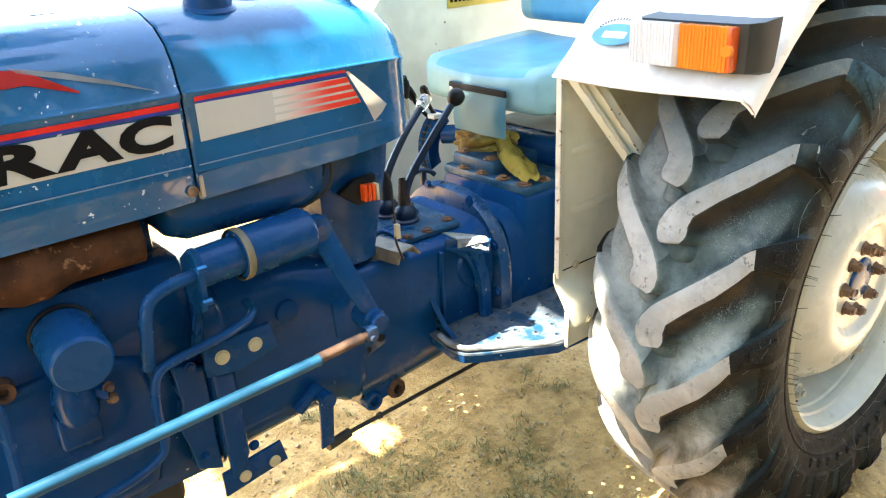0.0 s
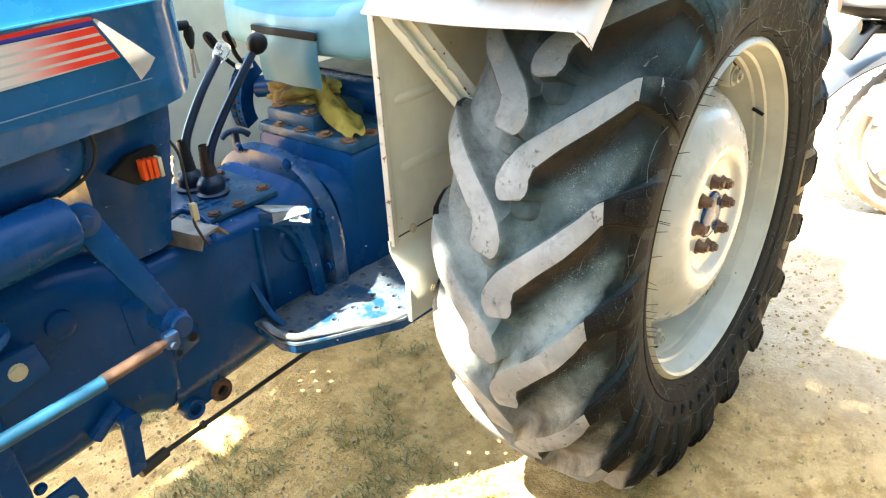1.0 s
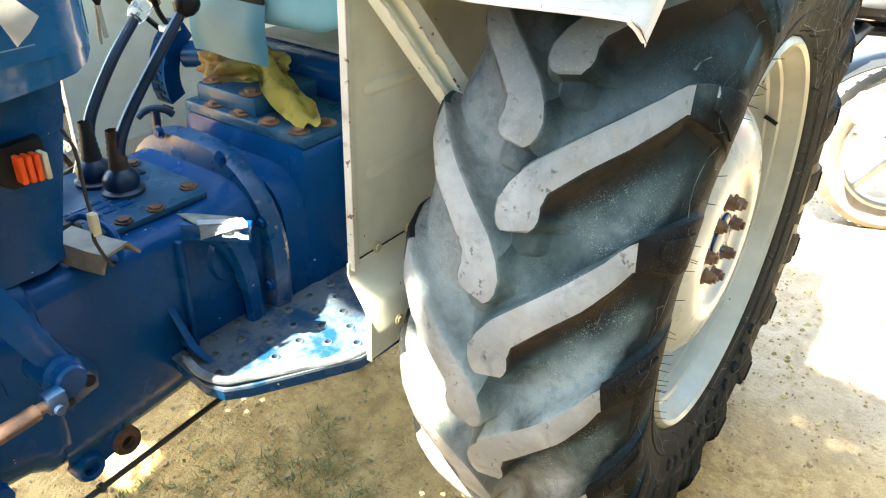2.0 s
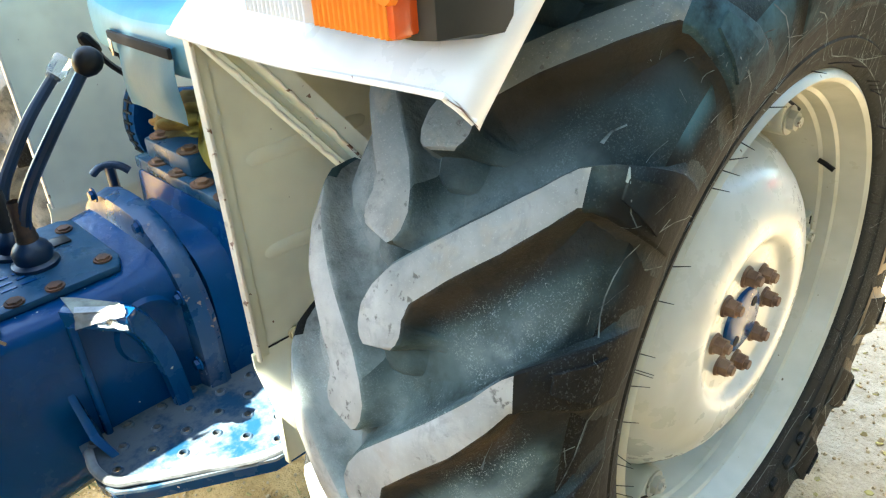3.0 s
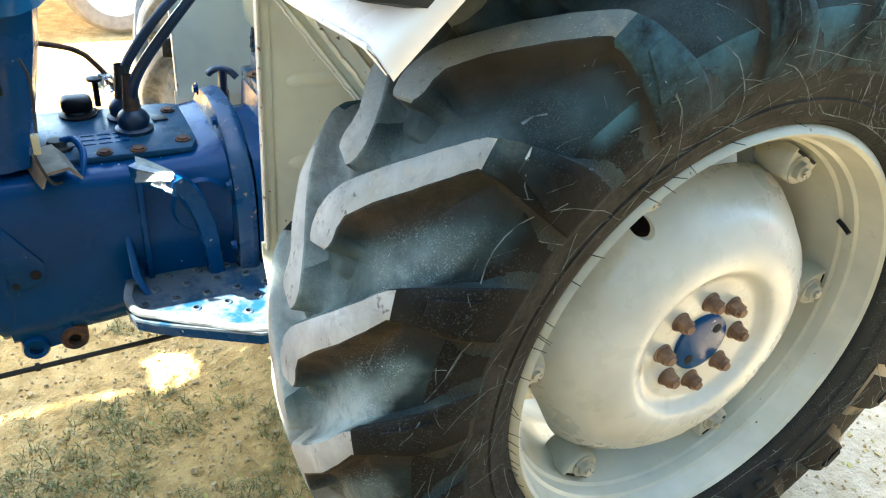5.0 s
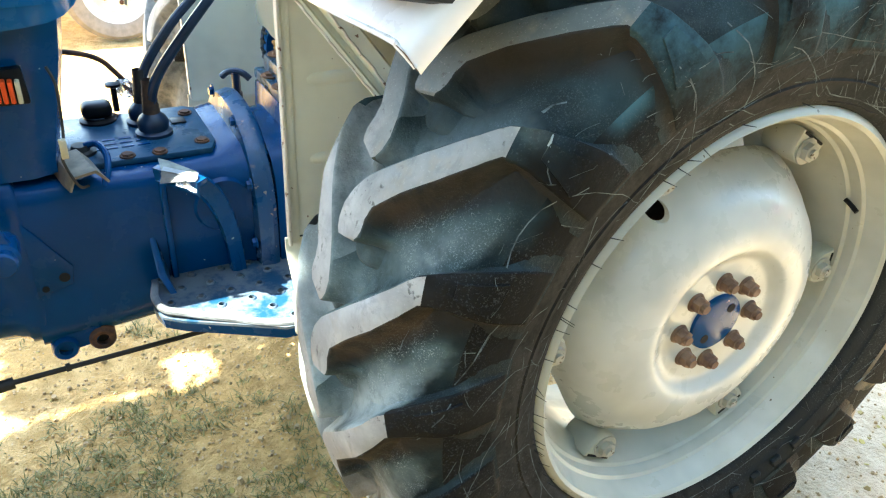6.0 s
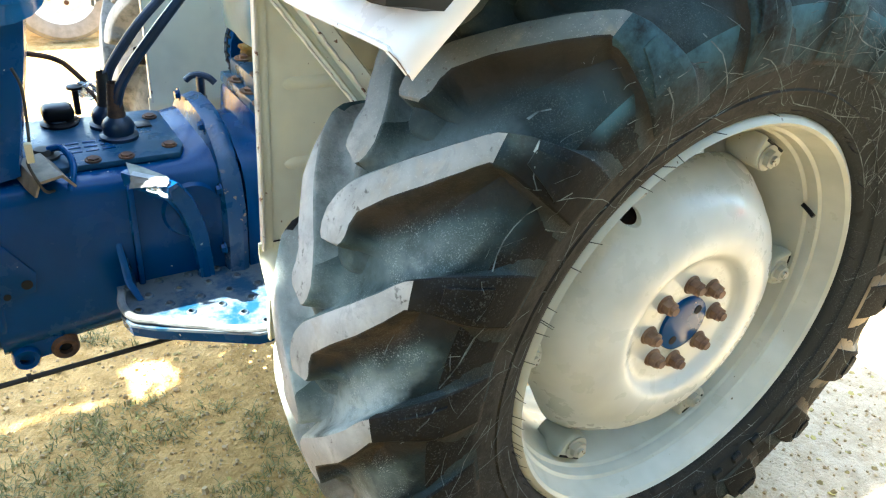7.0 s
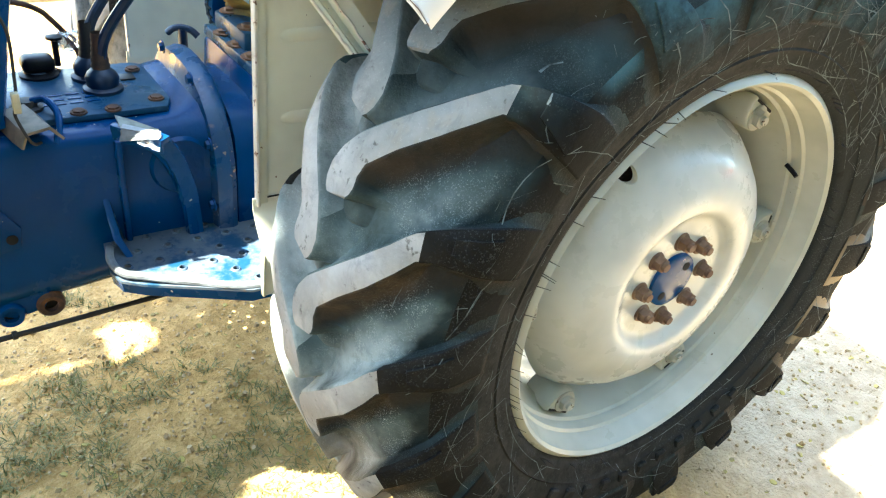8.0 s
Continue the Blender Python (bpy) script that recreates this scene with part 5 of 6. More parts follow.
    for i in range(15):
        x = -1.95 + .55 * i / 14
        r = .05 + .010 * math.sin(i * 1.5) * (i < 12) - .008 * (i > 11)
        secs.append([(x, .625 + r * .9 * math.cos(2 * math.pi * k / 12) + .02, .985 + r * math.sin(2 * math.pi * k / 12) - .012 * (i < 6)) for k in range(12)])
    loft(bm, secs)
    part("exhaust_manifold", bm, manifold_mat, tractor, "rusty brown exhaust manifold", 40)
    # canister with clamp and its flange
    a, b = Vector((-1.345, .562, .935)), Vector((-1.118, .585, .935))
    d = (b - a).normalized()
    L = (b - a).length
    bm = lathe(B(), [(0, -.004), (.02, -.004), (.034, 0), (.036, .08), (.044, .084), (.0455, .09), (.0455, L - .008), (.041, L), (0, L + .001)], a, d, n=36)
    can = part("filter_canister", bm, BLUE, tractor, "blue cylindrical canister with a clamp")
    part("hose_clamp", lathe(B(), [(.0455, .078), (.0475, .079), (.0475, .091), (.0455, .092)], a, d, n=36), plain("dull_clamp", (0.2, 0.17, 0.11), .6, .3), can)
    bm = B()
    loft(bm, [[(x, .56 + u, .925 + v) for u, v in ((-.034, .035), (-.028, .052), (.0, .05), (.045, .02), (.05, -.06), (-.02, -.06), (-.034, -.03))] for x in (-1.352, -1.343)])
    rod(bm, (-1.356, .52, .95), (-1.34, .52, .95), .006, n=6)
    rod(bm, (-1.356, .52, .89), (-1.34, .52, .89), .006, n=6)
    slab(bm, [(-1.35, .56, .87), (-1.36, .60, .76), (-1.335, .62, .76), (-1.325, .60, .87)], (0, .02, 0), .003)
    part("canister_flange", bm, BLUE, can)
    part("elbow_pipe", tube(B(), [(-1.352, .545, .932), (-1.40, .543, .928), (-1.430, .543, .915), (-1.442, .545, .89), (-1.447, .55, .84), (-1.452, .56, .79)], .0115, n=12), BLUE, tractor)
    part("steel_pipe", tube(B(), [(-1.25, .60, .83), (-1.255, .57, .815), (-1.31, .555, .803), (-1.41, .548, .793), (-1.44, .548, .782), (-1.452, .548, .755), (-1.456, .55, .70), (-1.455, .55, .645), (-1.47, .55, .622), (-1.53, .55, .60), (-1.65, .55, .585)], .0085, n=10), BLUE, tractor)
    part("drop_pipe", tube(B(), [(-1.70, .55, .88), (-1.676, .55, .82), (-1.674, .55, .76), (-1.678, .55, .675), (-1.70, .55, .59)], .009), BLUE, tractor)
    # lever arm with pivot and linkage rod
    bm = B()
    slab(bm, [(-1.122, .572, .930), (-1.098, .572, .955), (-1.072, .570, .935), (-1.000, .535, .742), (-1.022, .530, .730), (-1.045, .535, .755)], (0, .014, 0), .004)
    lathe(bm, [(.0, -.006), (.010, -.006), (.012, -.002), (.024, -.001), (.026, .004), (.026, .02)], (-1.098, .566, .935), (0, 1, 0), n=24)
    arm = part("pedal_lever", bm, BLUE, tractor, "blue cast lever arm")
    lathe_p = lathe(B(), [(.026, .06), (.026, .012), (.021, .008), (.021, -.006), (.018, -.010), (0, -.011)], (-1.018, .520, .727), (0, 1, 0), n=28)
    part("pivot_cap", lathe_p, BLUE, arm)
    bm = slab(B(), [(-1.055, .632, .74), (-1.0, .632, .75), (-.925, .632, .635), (-.93, .632, .60), (-.99, .632, .585), (-1.05, .632, .66)], (0, .008, 0), .002)
    part("pivot_plate", bm, BLUE_CAST, bell)
    part("plate_hole", rod(B(), (-.942, .6305, .617), (-.942, .64, .617), .009), DARK, bell)
    part("plate_hole", rod(B(), (-.975, .6305, .60), (-.975, .64, .60), .006), DARK, bell)
    bm = B()
    rod(bm, (-1.70, .496, .698), (-1.17, .496, .716), .0115)
    lk = part("linkage_rod", bm, plain("light_blue_rod", (0.014, 0.1, 0.19), .35, scale=9, var=.35), tractor, "long blue linkage rod")
    part("rusty_end", rod(rod(B(), (-1.172, .500, .716), (-1.07, .503, .720), .0105), (-1.10, .502, .7195), (-1.045, .503, .722), .0075), rust("rod_rust", (0.07, 0.04, 0.03), (0.17, 0.095, 0.06)), lk)
    bm = B()
    box(bm, (-1.06, .494, .708), (-1.035, .515, .735), .004)
    rod(bm, (-1.05, .488, .715), (-1.05, .52, .715), .006)
    part("clevis", bm, WORN_BLUE, lk)
    bm = B()
    slab(bm, [(-1.128, .592, .565), (-1.095, .592, .565), (-1.107, .592, .445), (-1.138, .592, .44)], (0, .010, 0), .003)
    rod(bm, (-1.111, .586, .552), (-1.111, .62, .552), .017)
    part("brake_lever_arm", bm, BLUE_CAST, tractor)
    bm = B()
    tube(bm, [(-1.16, .635, .53), (-1.13, .625, .56), (-1.11, .62, .575)], .014)
    part("cast_web", bm, BLUE_CAST, bell)
    # belly: front axle support and front tyre low down ahead
    part("oil_sump", box(B(), (-2.3, .69, .375), (-1.392, .92, .485), .035, 4), plain("dark_sump", (0.022, 0.024, 0.03), .5, var=.5, scale=9), tractor, "dark grimy oil sump")
    bm = lathe(B(), [(.19, -.07), (.24, -.085), (.30, -.08), (.335, -.055), (.345, 0), (.335, .055), (.30, .08), (.24, .085), (.19, .07)], (-1.92, .42, .35), (0, 1, 0), n=48, closed=True)
    ft = part("front_tyre", bm, TYRE_RUBBER, tractor, "dusty front tyre")
    part("front_rim", lathe(B(), [(0, -.02), (.12, -.03), (.17, -.06), (.195, -.07), (.195, .07), (.1, .05), (0, .05)], (-1.92, .42, .35), (0, 1, 0), n=40), CREAM_DISC, tractor)


engine()


# ---- hood ----
def hood_section(x, hw, zlow, shift=0.0, crown=1.345):
    """Half section from the lower edge over the top, mirrored."""
    half = [(hw, zlow), (hw, zlow + .045), (hw + .0015, 1.09), (hw, 1.095), (hw, 1.15), (hw, 1.21), (hw + .003, 1.216), (hw + .003, 1.221), (hw - .002, 1.228), (hw - .012, 1.262), (hw - .03, 1.292), (hw - .065, 1.318), (hw - .12, crown - .008), (hw * .2, crown)]
    sc = lambda z: z if z < 1.2 else 1.2 + (z - 1.2) * (1 - shift)
    a = [(x, CL - w, sc(z)) for w, z in half]
    return a + [(x, CL + w, sc(z)) for w, z in half[::-1]]


def hood_shell(x, hw, zlow, shift=0.0):
    a = hood_section(x, hw, zlow, shift)
    inn = [(px, CL + (py - CL) * .98, pz - (.004 if pz > 1.23 else 0)) for px, py, pz in a]
    return a + inn[::-1]


def hood():
    bm = B()
    loft(bm, [hood_shell(x, .22 + g, zl) for x, g, zl in ((-2.6, 0, 1.03), (-2.0, 0, 1.03), (-1.6, 0, 1.033), (-1.4, 0, 1.037), (-1.315, 0, 1.042), (-1.308, -.004, 1.046))])
    front = part("hood_front", bm, HOOD_CHIPPED, tractor, "glossy blue hood panel with flaked paint spots", 30)
    bm = B()
    secs = []
    for x, g, zl, sh in ((-1.3045, -.003, 1.044, 0), (-1.300, 0, 1.042, 0), (-1.15, 0, 1.048, 0), (-1.0, 0, 1.053, .03), (-.92, -.001, 1.060, .08), (-.885, -.006, 1.064, .14), (-.862, -.018, 1.070, .22), (-.845, -.035, 1.08, .32), (-.83, -.062, 1.095, .45)):
        secs.append(hood_shell(x, .22 + g, zl, sh))
    loft(bm, secs)
    slab(bm, hood_section(-.832, .158, 1.095, .45), (.004, 0, 0))
    rear = part("hood_rear", bm, HOOD_BLUE, tractor, "glossy blue tank cowl with a peeling stripe", 30)
    # fuel tank under the cowl, dash sides
    bm = B()
    loft(bm, [yz_section(x, hw, z0, 1.2, .03, r, 8) for x, hw, z0, r in ((-1.372, .12, 1.03, .05), (-1.366, .165, .99, .05), (-1.35, .19, .968, .055), (-1.32, .203, .958, .055), (-1.1, .203, .956, .055), (-1.06, .196, .965, .055), (-1.04, .18, .985, .05), (-1.03, .15, 1.01, .05))])
    part("fuel_tank", bm, BLUE, tractor, "rounded blue fuel tank", 50)
    bm = B()
    loft(bm, [[(x + .0, y, z) for x, y in ((-1.04, CL - .15), (-1.0, CL - .155), (-.95, CL - .155), (-.915, CL - .14), (-.905, CL - .10), (-.905, CL + .1), (-.915, CL + .14), (-1.04, CL + .15))] for z in (.80, .82)] + [[(x + d, y, z) for x, y in ((-1.05, CL - .165), (-1.0, CL - .17), (-.92, CL - .17), (-.878, CL - .15), (-.868, CL - .10), (-.868, CL + .1), (-.878, CL + .15), (-1.05, CL + .165))] for z, d in ((1.0, 0), (1.14, .02))])
    dash = part("dash_panel", bm, BLUE, tractor, "blue dash support panel", 40)
    # fuse box and wiring
    bm = B()
    slab(bm, [(-1.022, .632, .972), (-.985, .628, .995), (-.934, .628, .997), (-.930, .628, .940), (-.98, .629, .940)], (0, -.018, 0), .004)
    fz = part("fuse_box", bm, BLACK, dash, "black fuse holder with red fuses")
    for i in range(4):
        part("fuse", box(B(), (-.975 + .0095 * i, .594, .950 - .001 * i), (-.968 + .0095 * i, .612, .984 - .001 * i), .002), BRASS if i == 3 else FUSE_RED, fz, "cream plastic fuse" if i == 3 else "red plastic fuse")
    part("wire", tube(B(), [(-.90, .628, .99), (-.892, .622, .96), (-.895, .615, .90), (-.90, .60, .865), (-.905, .60, .845), (-.89, .60, .80), (-.875, .615, .79)], .0025, n=6), CABLE, dash)
    part("connector", box(B(), (-.906, .594, .85), (-.895, .606, .882), .002), BRASS, dash)
    part("edge_wire", tube(B(), [(-1.035, .622, 1.06), (-1.03, .618, 1.02), (-1.05, .618, .985), (-1.10, .63, .962)], .003, n=6), CABLE, dash)
    # seam strip, crease strips, decals: thin films on the side sheet
    y = CL - .22

    def film(name, pts, mat, parent, out=.0012, label=""):
        return part(name, slab(B(), [(x, y - out, z) for x, z in pts], (0, -.0008, 0)), mat, parent, label, 0)

    for nm, x0, x1, pr in (("crease", -2.55, -1.316, front), ("crease", -1.299, -.90, rear)):
        part(nm, tube(B(), [(x0, y - .0015, 1.219), ((x0 + x1) / 2, y - .0015, 1.219), (x1, y - .0012, 1.2185)], .0032, n=8), HOOD_BLUE, pr)
    film("decal_band", [(-2.2, 1.122), (-1.314, 1.134), (-1.314, 1.190), (-2.2, 1.188)], SILVER, front, label="silver side decal band")
    film("decal_red", [(-2.2, 1.193), (-1.314, 1.199), (-1.314, 1.208), (-2.2, 1.200)], RED, front)
    film("decal_line", [(-2.2, 1.188), (-1.314, 1.194), (-1.314, 1.199), (-2.2, 1.193)], BLUE_DECAL, front)
    # thin pale film: the lower crease's highlight put into the colour
    film("crease_glint", [(-2.2, 1.098), (-1.314, 1.1025), (-1.314, 1.1045), (-2.2, 1.100)], CREASE_GLINT, front, .0022)
    film("decal_band", [(-1.288, 1.139), (-.972, 1.150), (-1.001, 1.201), (-1.288, 1.201)], SILVER, rear, label="silver side decal band")
    film("decal_red", [(-1.288, 1.205), (-1.0, 1.209), (-1.001, 1.214), (-1.288, 1.212)], RED, rear)
    film("decal_line", [(-1.288, 1.201), (-1.001, 1.203), (-1.0, 1.209), (-1.288, 1.205)], BLUE_DECAL, rear)
    # the same painted crease highlight, carried on over the cowl
    film("crease_glint", [(-1.298, 1.101), (-.93, 1.108), (-.93, 1.1095), (-1.298, 1.1028)], CREASE_GLINT, rear, .0022)
    m = Mat("red_fade", rough=0.35, spec=0.4)
    fade = m.done(m.mix(m.ramp(m.axis("X"), -1.15, -1.03), (0.52, 0.51, 0.47), (0.66, 0.03, 0.015)))
    for i in range(4):
        z = 1.150 + .0135 * i
        film("red_stripe", [(-1.15, z - .002), (-.973 - .007 * i, z), (-.978 - .007 * i, z + .0095), (-1.15, z + .0075)], fade, rear, .0013)
    # black block lettering on the silver band
    def lettering(ch, x0, x1, z0, z1, parent):
        cu = bpy.data.curves.new("letter", "FONT")
        cu.body, cu.size, cu.extrude, cu.resolution_u = ch, 1.0, .006, 4
        ob = new("letter", cu)
        for bold in (0.0, .05):
            cu.offset = bold
            bpy.context.view_layer.update()
            me = bpy.data.meshes.new_from_object(ob.evaluated_get(bpy.context.evaluated_depsgraph_get()))
            if not bold:
                xs, zs = [v.co.x for v in me.vertices], [v.co.y for v in me.vertices]
        bpy.data.objects.remove(ob)
        left, low = min(xs) - .05, min(zs) - .05
        sx, sz = (x1 - x0) / (max(xs) + .05 - left), (z1 - z0) / (max(zs) + .05 - low)
        for v in me.vertices:
            u, w = (v.co.x - left) * sx, (v.co.y - low) * sz
            v.co = (x0 + u + .1 * w, y - .0026 + v.co.z * .1, z0 + w + .02 * u)
        me.materials.clear()
        me.materials.append(BLACK_DECAL)
        o = new("letter", me)
        o.parent = parent
        return tagged(o, "black block letter on the silver band")

    lettering("R", -1.606, -1.516, 1.135, 1.190, front)
    lettering("A", -1.508, -1.416, 1.1365, 1.1905, front)
    lettering("C", -1.418, -1.334, 1.137, 1.192, front)
    # dark bars standing for lettering on the crown of the hood
    for x0, x1, yy in ((-1.46, -1.435, .76), (-1.43, -1.42, .76), (-1.395, -1.38, .80), (-1.376, -1.362, .80), (-1.358, -1.344, .80), (-1.34, -1.33, .80)):
        part("lettering_bar", box(B(), (x0, yy, 1.3395), (x1, yy + .016, 1.3455), .001, 1), BLACK_DECAL, front)
    # red and silver swoosh
    shoulder = [(1.221, .003), (1.228, -.002), (1.262, -.012), (1.292, -.03), (1.318, -.065)]

    def swoosh(top, low, mat):
        bm = B()
        rows = []
        for i in range(25):
            u = i / 24
            (xa, za), (xb, zb) = lerp(top, u), lerp(low, u)
            row = []
            for k in range(5):
                x, z = xa + (xb - xa) * k / 4, za + (zb - za) * k / 4
                row.append(bm.verts.new((x, CL - .2215 - lerp(shoulder, z)[0], z + .0012)))
            rows.append(row)
        for p, q in zip(rows, rows[1:]):
            for k in range(4):
                bm.faces.new((p[k], q[k], q[k + 1], p[k + 1]))
        bmesh.ops.solidify(bm, geom=bm.faces[:], thickness=.0006)
        part("swoosh", bm, mat, front, smooth=60)

    swoosh([(0, -1.80, 1.293), (.5, -1.60, 1.293), (.75, -1.52, 1.284), (1, -1.452, 1.2455)], [(0, -1.80, 1.258), (.5, -1.60, 1.262), (.75, -1.52, 1.264), (1, -1.454, 1.2435)], RED)
    swoosh([(0, -1.535, 1.2885), (.4, -1.470, 1.2745), (.75, -1.41, 1.2555), (1, -1.345, 1.2305)], [(0, -1.525, 1.2805), (.4, -1.47, 1.2655), (.75, -1.41, 1.249), (1, -1.345, 1.2295)], plain("grey_swoosh", (0.34, 0.345, 0.34), .35, bump=.02))
    # peeled corner of the stripe
    bm = B()
    n1 = 8
    g = []
    for i in range(n1 + 1):
        u = i / n1
        a = Vector((-1.0 + .043 * u, y - .003 - .016 * math.sin(u * 1.9), 1.210 - .096 * u))
        b = Vector((-.996 + .070 * u, y - .004 - .014 * math.sin(u * 1.6), 1.211 - .070 * u))
        g.append([a, a.lerp(b, .5) + Vector((0, -.004 * u, 0)), b])
    vs = [[bm.verts.new(p) for p in r] for r in g]
    for a, b in zip(vs, vs[1:]):
        for k in range(2):
            bm.faces.new((a[k], b[k], b[k + 1], a[k + 1]))
    bmesh.ops.solidify(bm, geom=bm.faces[:], thickness=.0006)
    part("peeled_film", bm, PAPER, rear, "curled peeling end of the stripe", 60)
    part("hood_bolt", hexbolt(B(), (-1.316, y - .001, 1.061), (0, -1, 0), .0062, .006, washer=1.5), RUST_NUT, front)
    part("hood_clip", slab(B(), [(-1.304, y - .002, 1.048), (-1.304, y - .002, 1.085), (-1.297, y - .002, 1.085), (-1.297, y - .002, 1.048)], (0, -.006, 0), .001), STEEL, front)
    # tank cap on top
    bm = lathe(B(), [(.05, -.01), (.05, .012), (.042, .018), (.042, .045), (.036, .05), (0, .05)], (-1.185, .715, 1.322), (0, -.15, 1), n=32)
    cap = part("tank_cap", bm, BLUE, rear, "dark blue fuel filler cap")
    part("cap_tab", tube(B(), [(-1.11, .77, 1.35), (-1.085, .76, 1.352), (-1.06, .755, 1.349)], .006), BLACK, cap)
    # steering column behind the cowl
    part("steering_column", rod(B(), (-.90, CL, 1.28), (-.72, CL, 1.48), .022), BLACK, tractor)
    part("steering_wheel", lathe(B(), [(.19, -.012), (.202, 0), (.19, .012), (.178, 0)], (-.72, CL, 1.48), (-.66, 0, .75), n=48, closed=True), BLACK, tractor, "black steering wheel", 60)
    # keys hanging by the dash edge
    bm = B()
    loft(bm, [[(-.755 + w * math.cos(a), .735 + .004 * math.sin(a), z) for a in [2 * math.pi * k / 8 for k in range(8)]] for z, w in ((1.142, .003), (1.138, .009), (1.125, .012), (1.108, .008), (1.100, .003))])
    kf = part("key_fob", bm, BLACK, dash, "black key fob with hanging keys", 50)
    part("key", slab(B(), [(-.758, .733, 1.10), (-.752, .733, 1.10), (-.749, .733, 1.055), (-.755, .733, 1.055)], (0, .002, 0)), STEEL, kf)
    part("key", slab(B(), [(-.757, .738, 1.10), (-.753, .738, 1.10), (-.757, .738, 1.045), (-.762, .738, 1.048)], (0, .002, 0)), STEEL, kf)
    part("key_lock", rod(B(), (-.84, .74, 1.15), (-.755, .736, 1.142), .009), BLACK, dash)


hood()


# ---- unseen tree, added with leaves only where shade is wanted ----
# where sprays of leaves throw their shade: engine side, rear cowl, step edge
SHADE = (
    lambda r: (r.uniform(-1.30, -.62), r.uniform(.455, .57)),
    lambda r: (r.uniform(-.80, -.20), r.uniform(.64, .92)),
    lambda r: (r.uniform(-.66, -.47), r.uniform(-.16, .33)),
    lambda r: (r.uniform(.56, .90), r.uniform(-.13, .40)),
    lambda r: (r.uniform(-.48, -.28), r.uniform(-.16, .17)),
    lambda r: (r.uniform(-.62, -.40), r.uniform(.53, .64)),
    lambda r: (r.uniform(-1.45, -.66), r.uniform(-.16, .39)),
    lambda r: (r.uniform(-2.30, -1.40), r.uniform(-.16, .39)),
)


def added_shade_tree():
    rnd = random.Random(11)
    tree = anchor("added_shade_tree", -2.6, 3.6, 0, "leafy tree out of view, added to shade the tractor and yard", "tree")
    tree.location = (0, 0, 0)
    bark = plain("bark", (0.14, 0.1, 0.07), .9, scale=8, bump=.8)
    m = Mat("leaf_green", rough=.5)
    leaf = m.done(m.mix(m.island(), (0.05, 0.11, 0.02), (0.1, 0.17, 0.035)))
    bm = B()
    tube(bm, [(-5.0, 4.2, -.1), (-4.9, 4.1, 1.5), (-4.7, 3.8, 3.0)], .22, r2=.15, n=12)
    part("trunk", bm, bark, tree)
    for i, pts in enumerate(([(-4.75, 3.9, 2.9), (-3.2, 2.7, 3.9), (-2.0, 1.9, 4.2), (-1.9, -.6, 4.2), (-2.6, -2.2, 4.2)], [(-4.7, 3.8, 3.0), (-4.2, 3.0, 4.4), (-2.6, 2.5, 4.9), (-1.6, 1.7, 4.8)])):
        part("limb", tube(B(), pts, .11, r2=.02, n=10), bark, tree)
    bm = B()
    for i in range(92500):
        z = rnd.uniform(2.3, 3.0) if 13000 <= i < 24000 else rnd.uniform(3.6, 4.7)
        if i >= 84500:
            # leaves added over the near yard, to darken what the hood mirrors
            gx, gy = rnd.uniform(-.6, 4.2), rnd.uniform(-6.2, -1.6)
            gx += .5 * noise.noise((gy * 1.4, 2, 0))
            gy += .5 * noise.noise((gx * 1.3, 8, 0))
        elif i >= 52500:
            gx, gy = rnd.choice(SHADE)(rnd)
            gx += .03 * noise.noise((gy * 11, 7, 0))
        elif i >= 46500:
            gx, gy = rnd.uniform(-.14, .25), rnd.uniform(-.05, .45)
        elif i >= 44000:
            gx, gy = rnd.uniform(-.31, -.18), rnd.uniform(-.16, .19)
            gx += .02 * noise.noise((gy * 14, 4, 0))
        elif i >= 24000:
            gx, gy = rnd.uniform(-4.4, -.2), rnd.uniform(-3.7, -.14)
            gy += .04 * noise.noise((gx * 4, 9, 0)) + (.6 * noise.noise((gx * 1.3, 3, 0)) if gy < -3.2 else 0)
            gx += .9 * noise.noise((gy * 1.4, 6, 0)) if gx < -3.4 else 0
        elif i < 13000:
            gx, gy = rnd.uniform(-.24, .60), rnd.uniform(-1.2, 1.06)
            gy += .8 * noise.noise((gx * 3, 8, 0)) if gy < -.8 else 0
            gx += (.025 * noise.noise((gy * 5, 0, 0)) + .015 * noise.noise((gy * 17, 4, 0))) * (gx < .1)
        else:
            gx, gy = rnd.uniform(-1.6, .1), rnd.uniform(.88, 1.6)
            edge = .014 * noise.noise((gx * 9, 2, 0)) + .016 * noise.noise((gx * 31, gy * 31, 5))
            # openings left in the leaves where sun patches are wanted
            if (gx < -1.15 + edge and gy > .985 + edge) or (-1.16 < gx < -.81 and abs(gy - 1.035 + .05 * (gx + .95)) < .019 + edge) or (-.775 < gx < -.625 and -.075 + .35 * (gx + .70) < gy - 1.075 < .075 + edge and abs(gy - 1.035 - .5 * (gx + .72)) > .004) or (-.52 < gx < -.32 and .93 < gy < 1.10):
                continue
        c = Vector((gx - .5 * z, gy + .08 * z, z))
        q = Euler((rnd.uniform(-1, 1), rnd.uniform(-1, 1), rnd.uniform(0, 6.3))).to_matrix()
        s = rnd.uniform(.07, .10) if i >= 84500 else rnd.uniform(.025, .042) if i < 24000 or i >= 44000 else rnd.uniform(.04, .065)
        bm.faces.new([bm.verts.new(c + q @ Vector(p)) for p in ((-s, 0, 0), (-.3 * s, -.5 * s, .1 * s), (s, 0, 0), (-.3 * s, .5 * s, .1 * s))])
    tagged(part("crown", bm, leaf, tree, smooth=0), kind="stuff")


added_shade_tree()


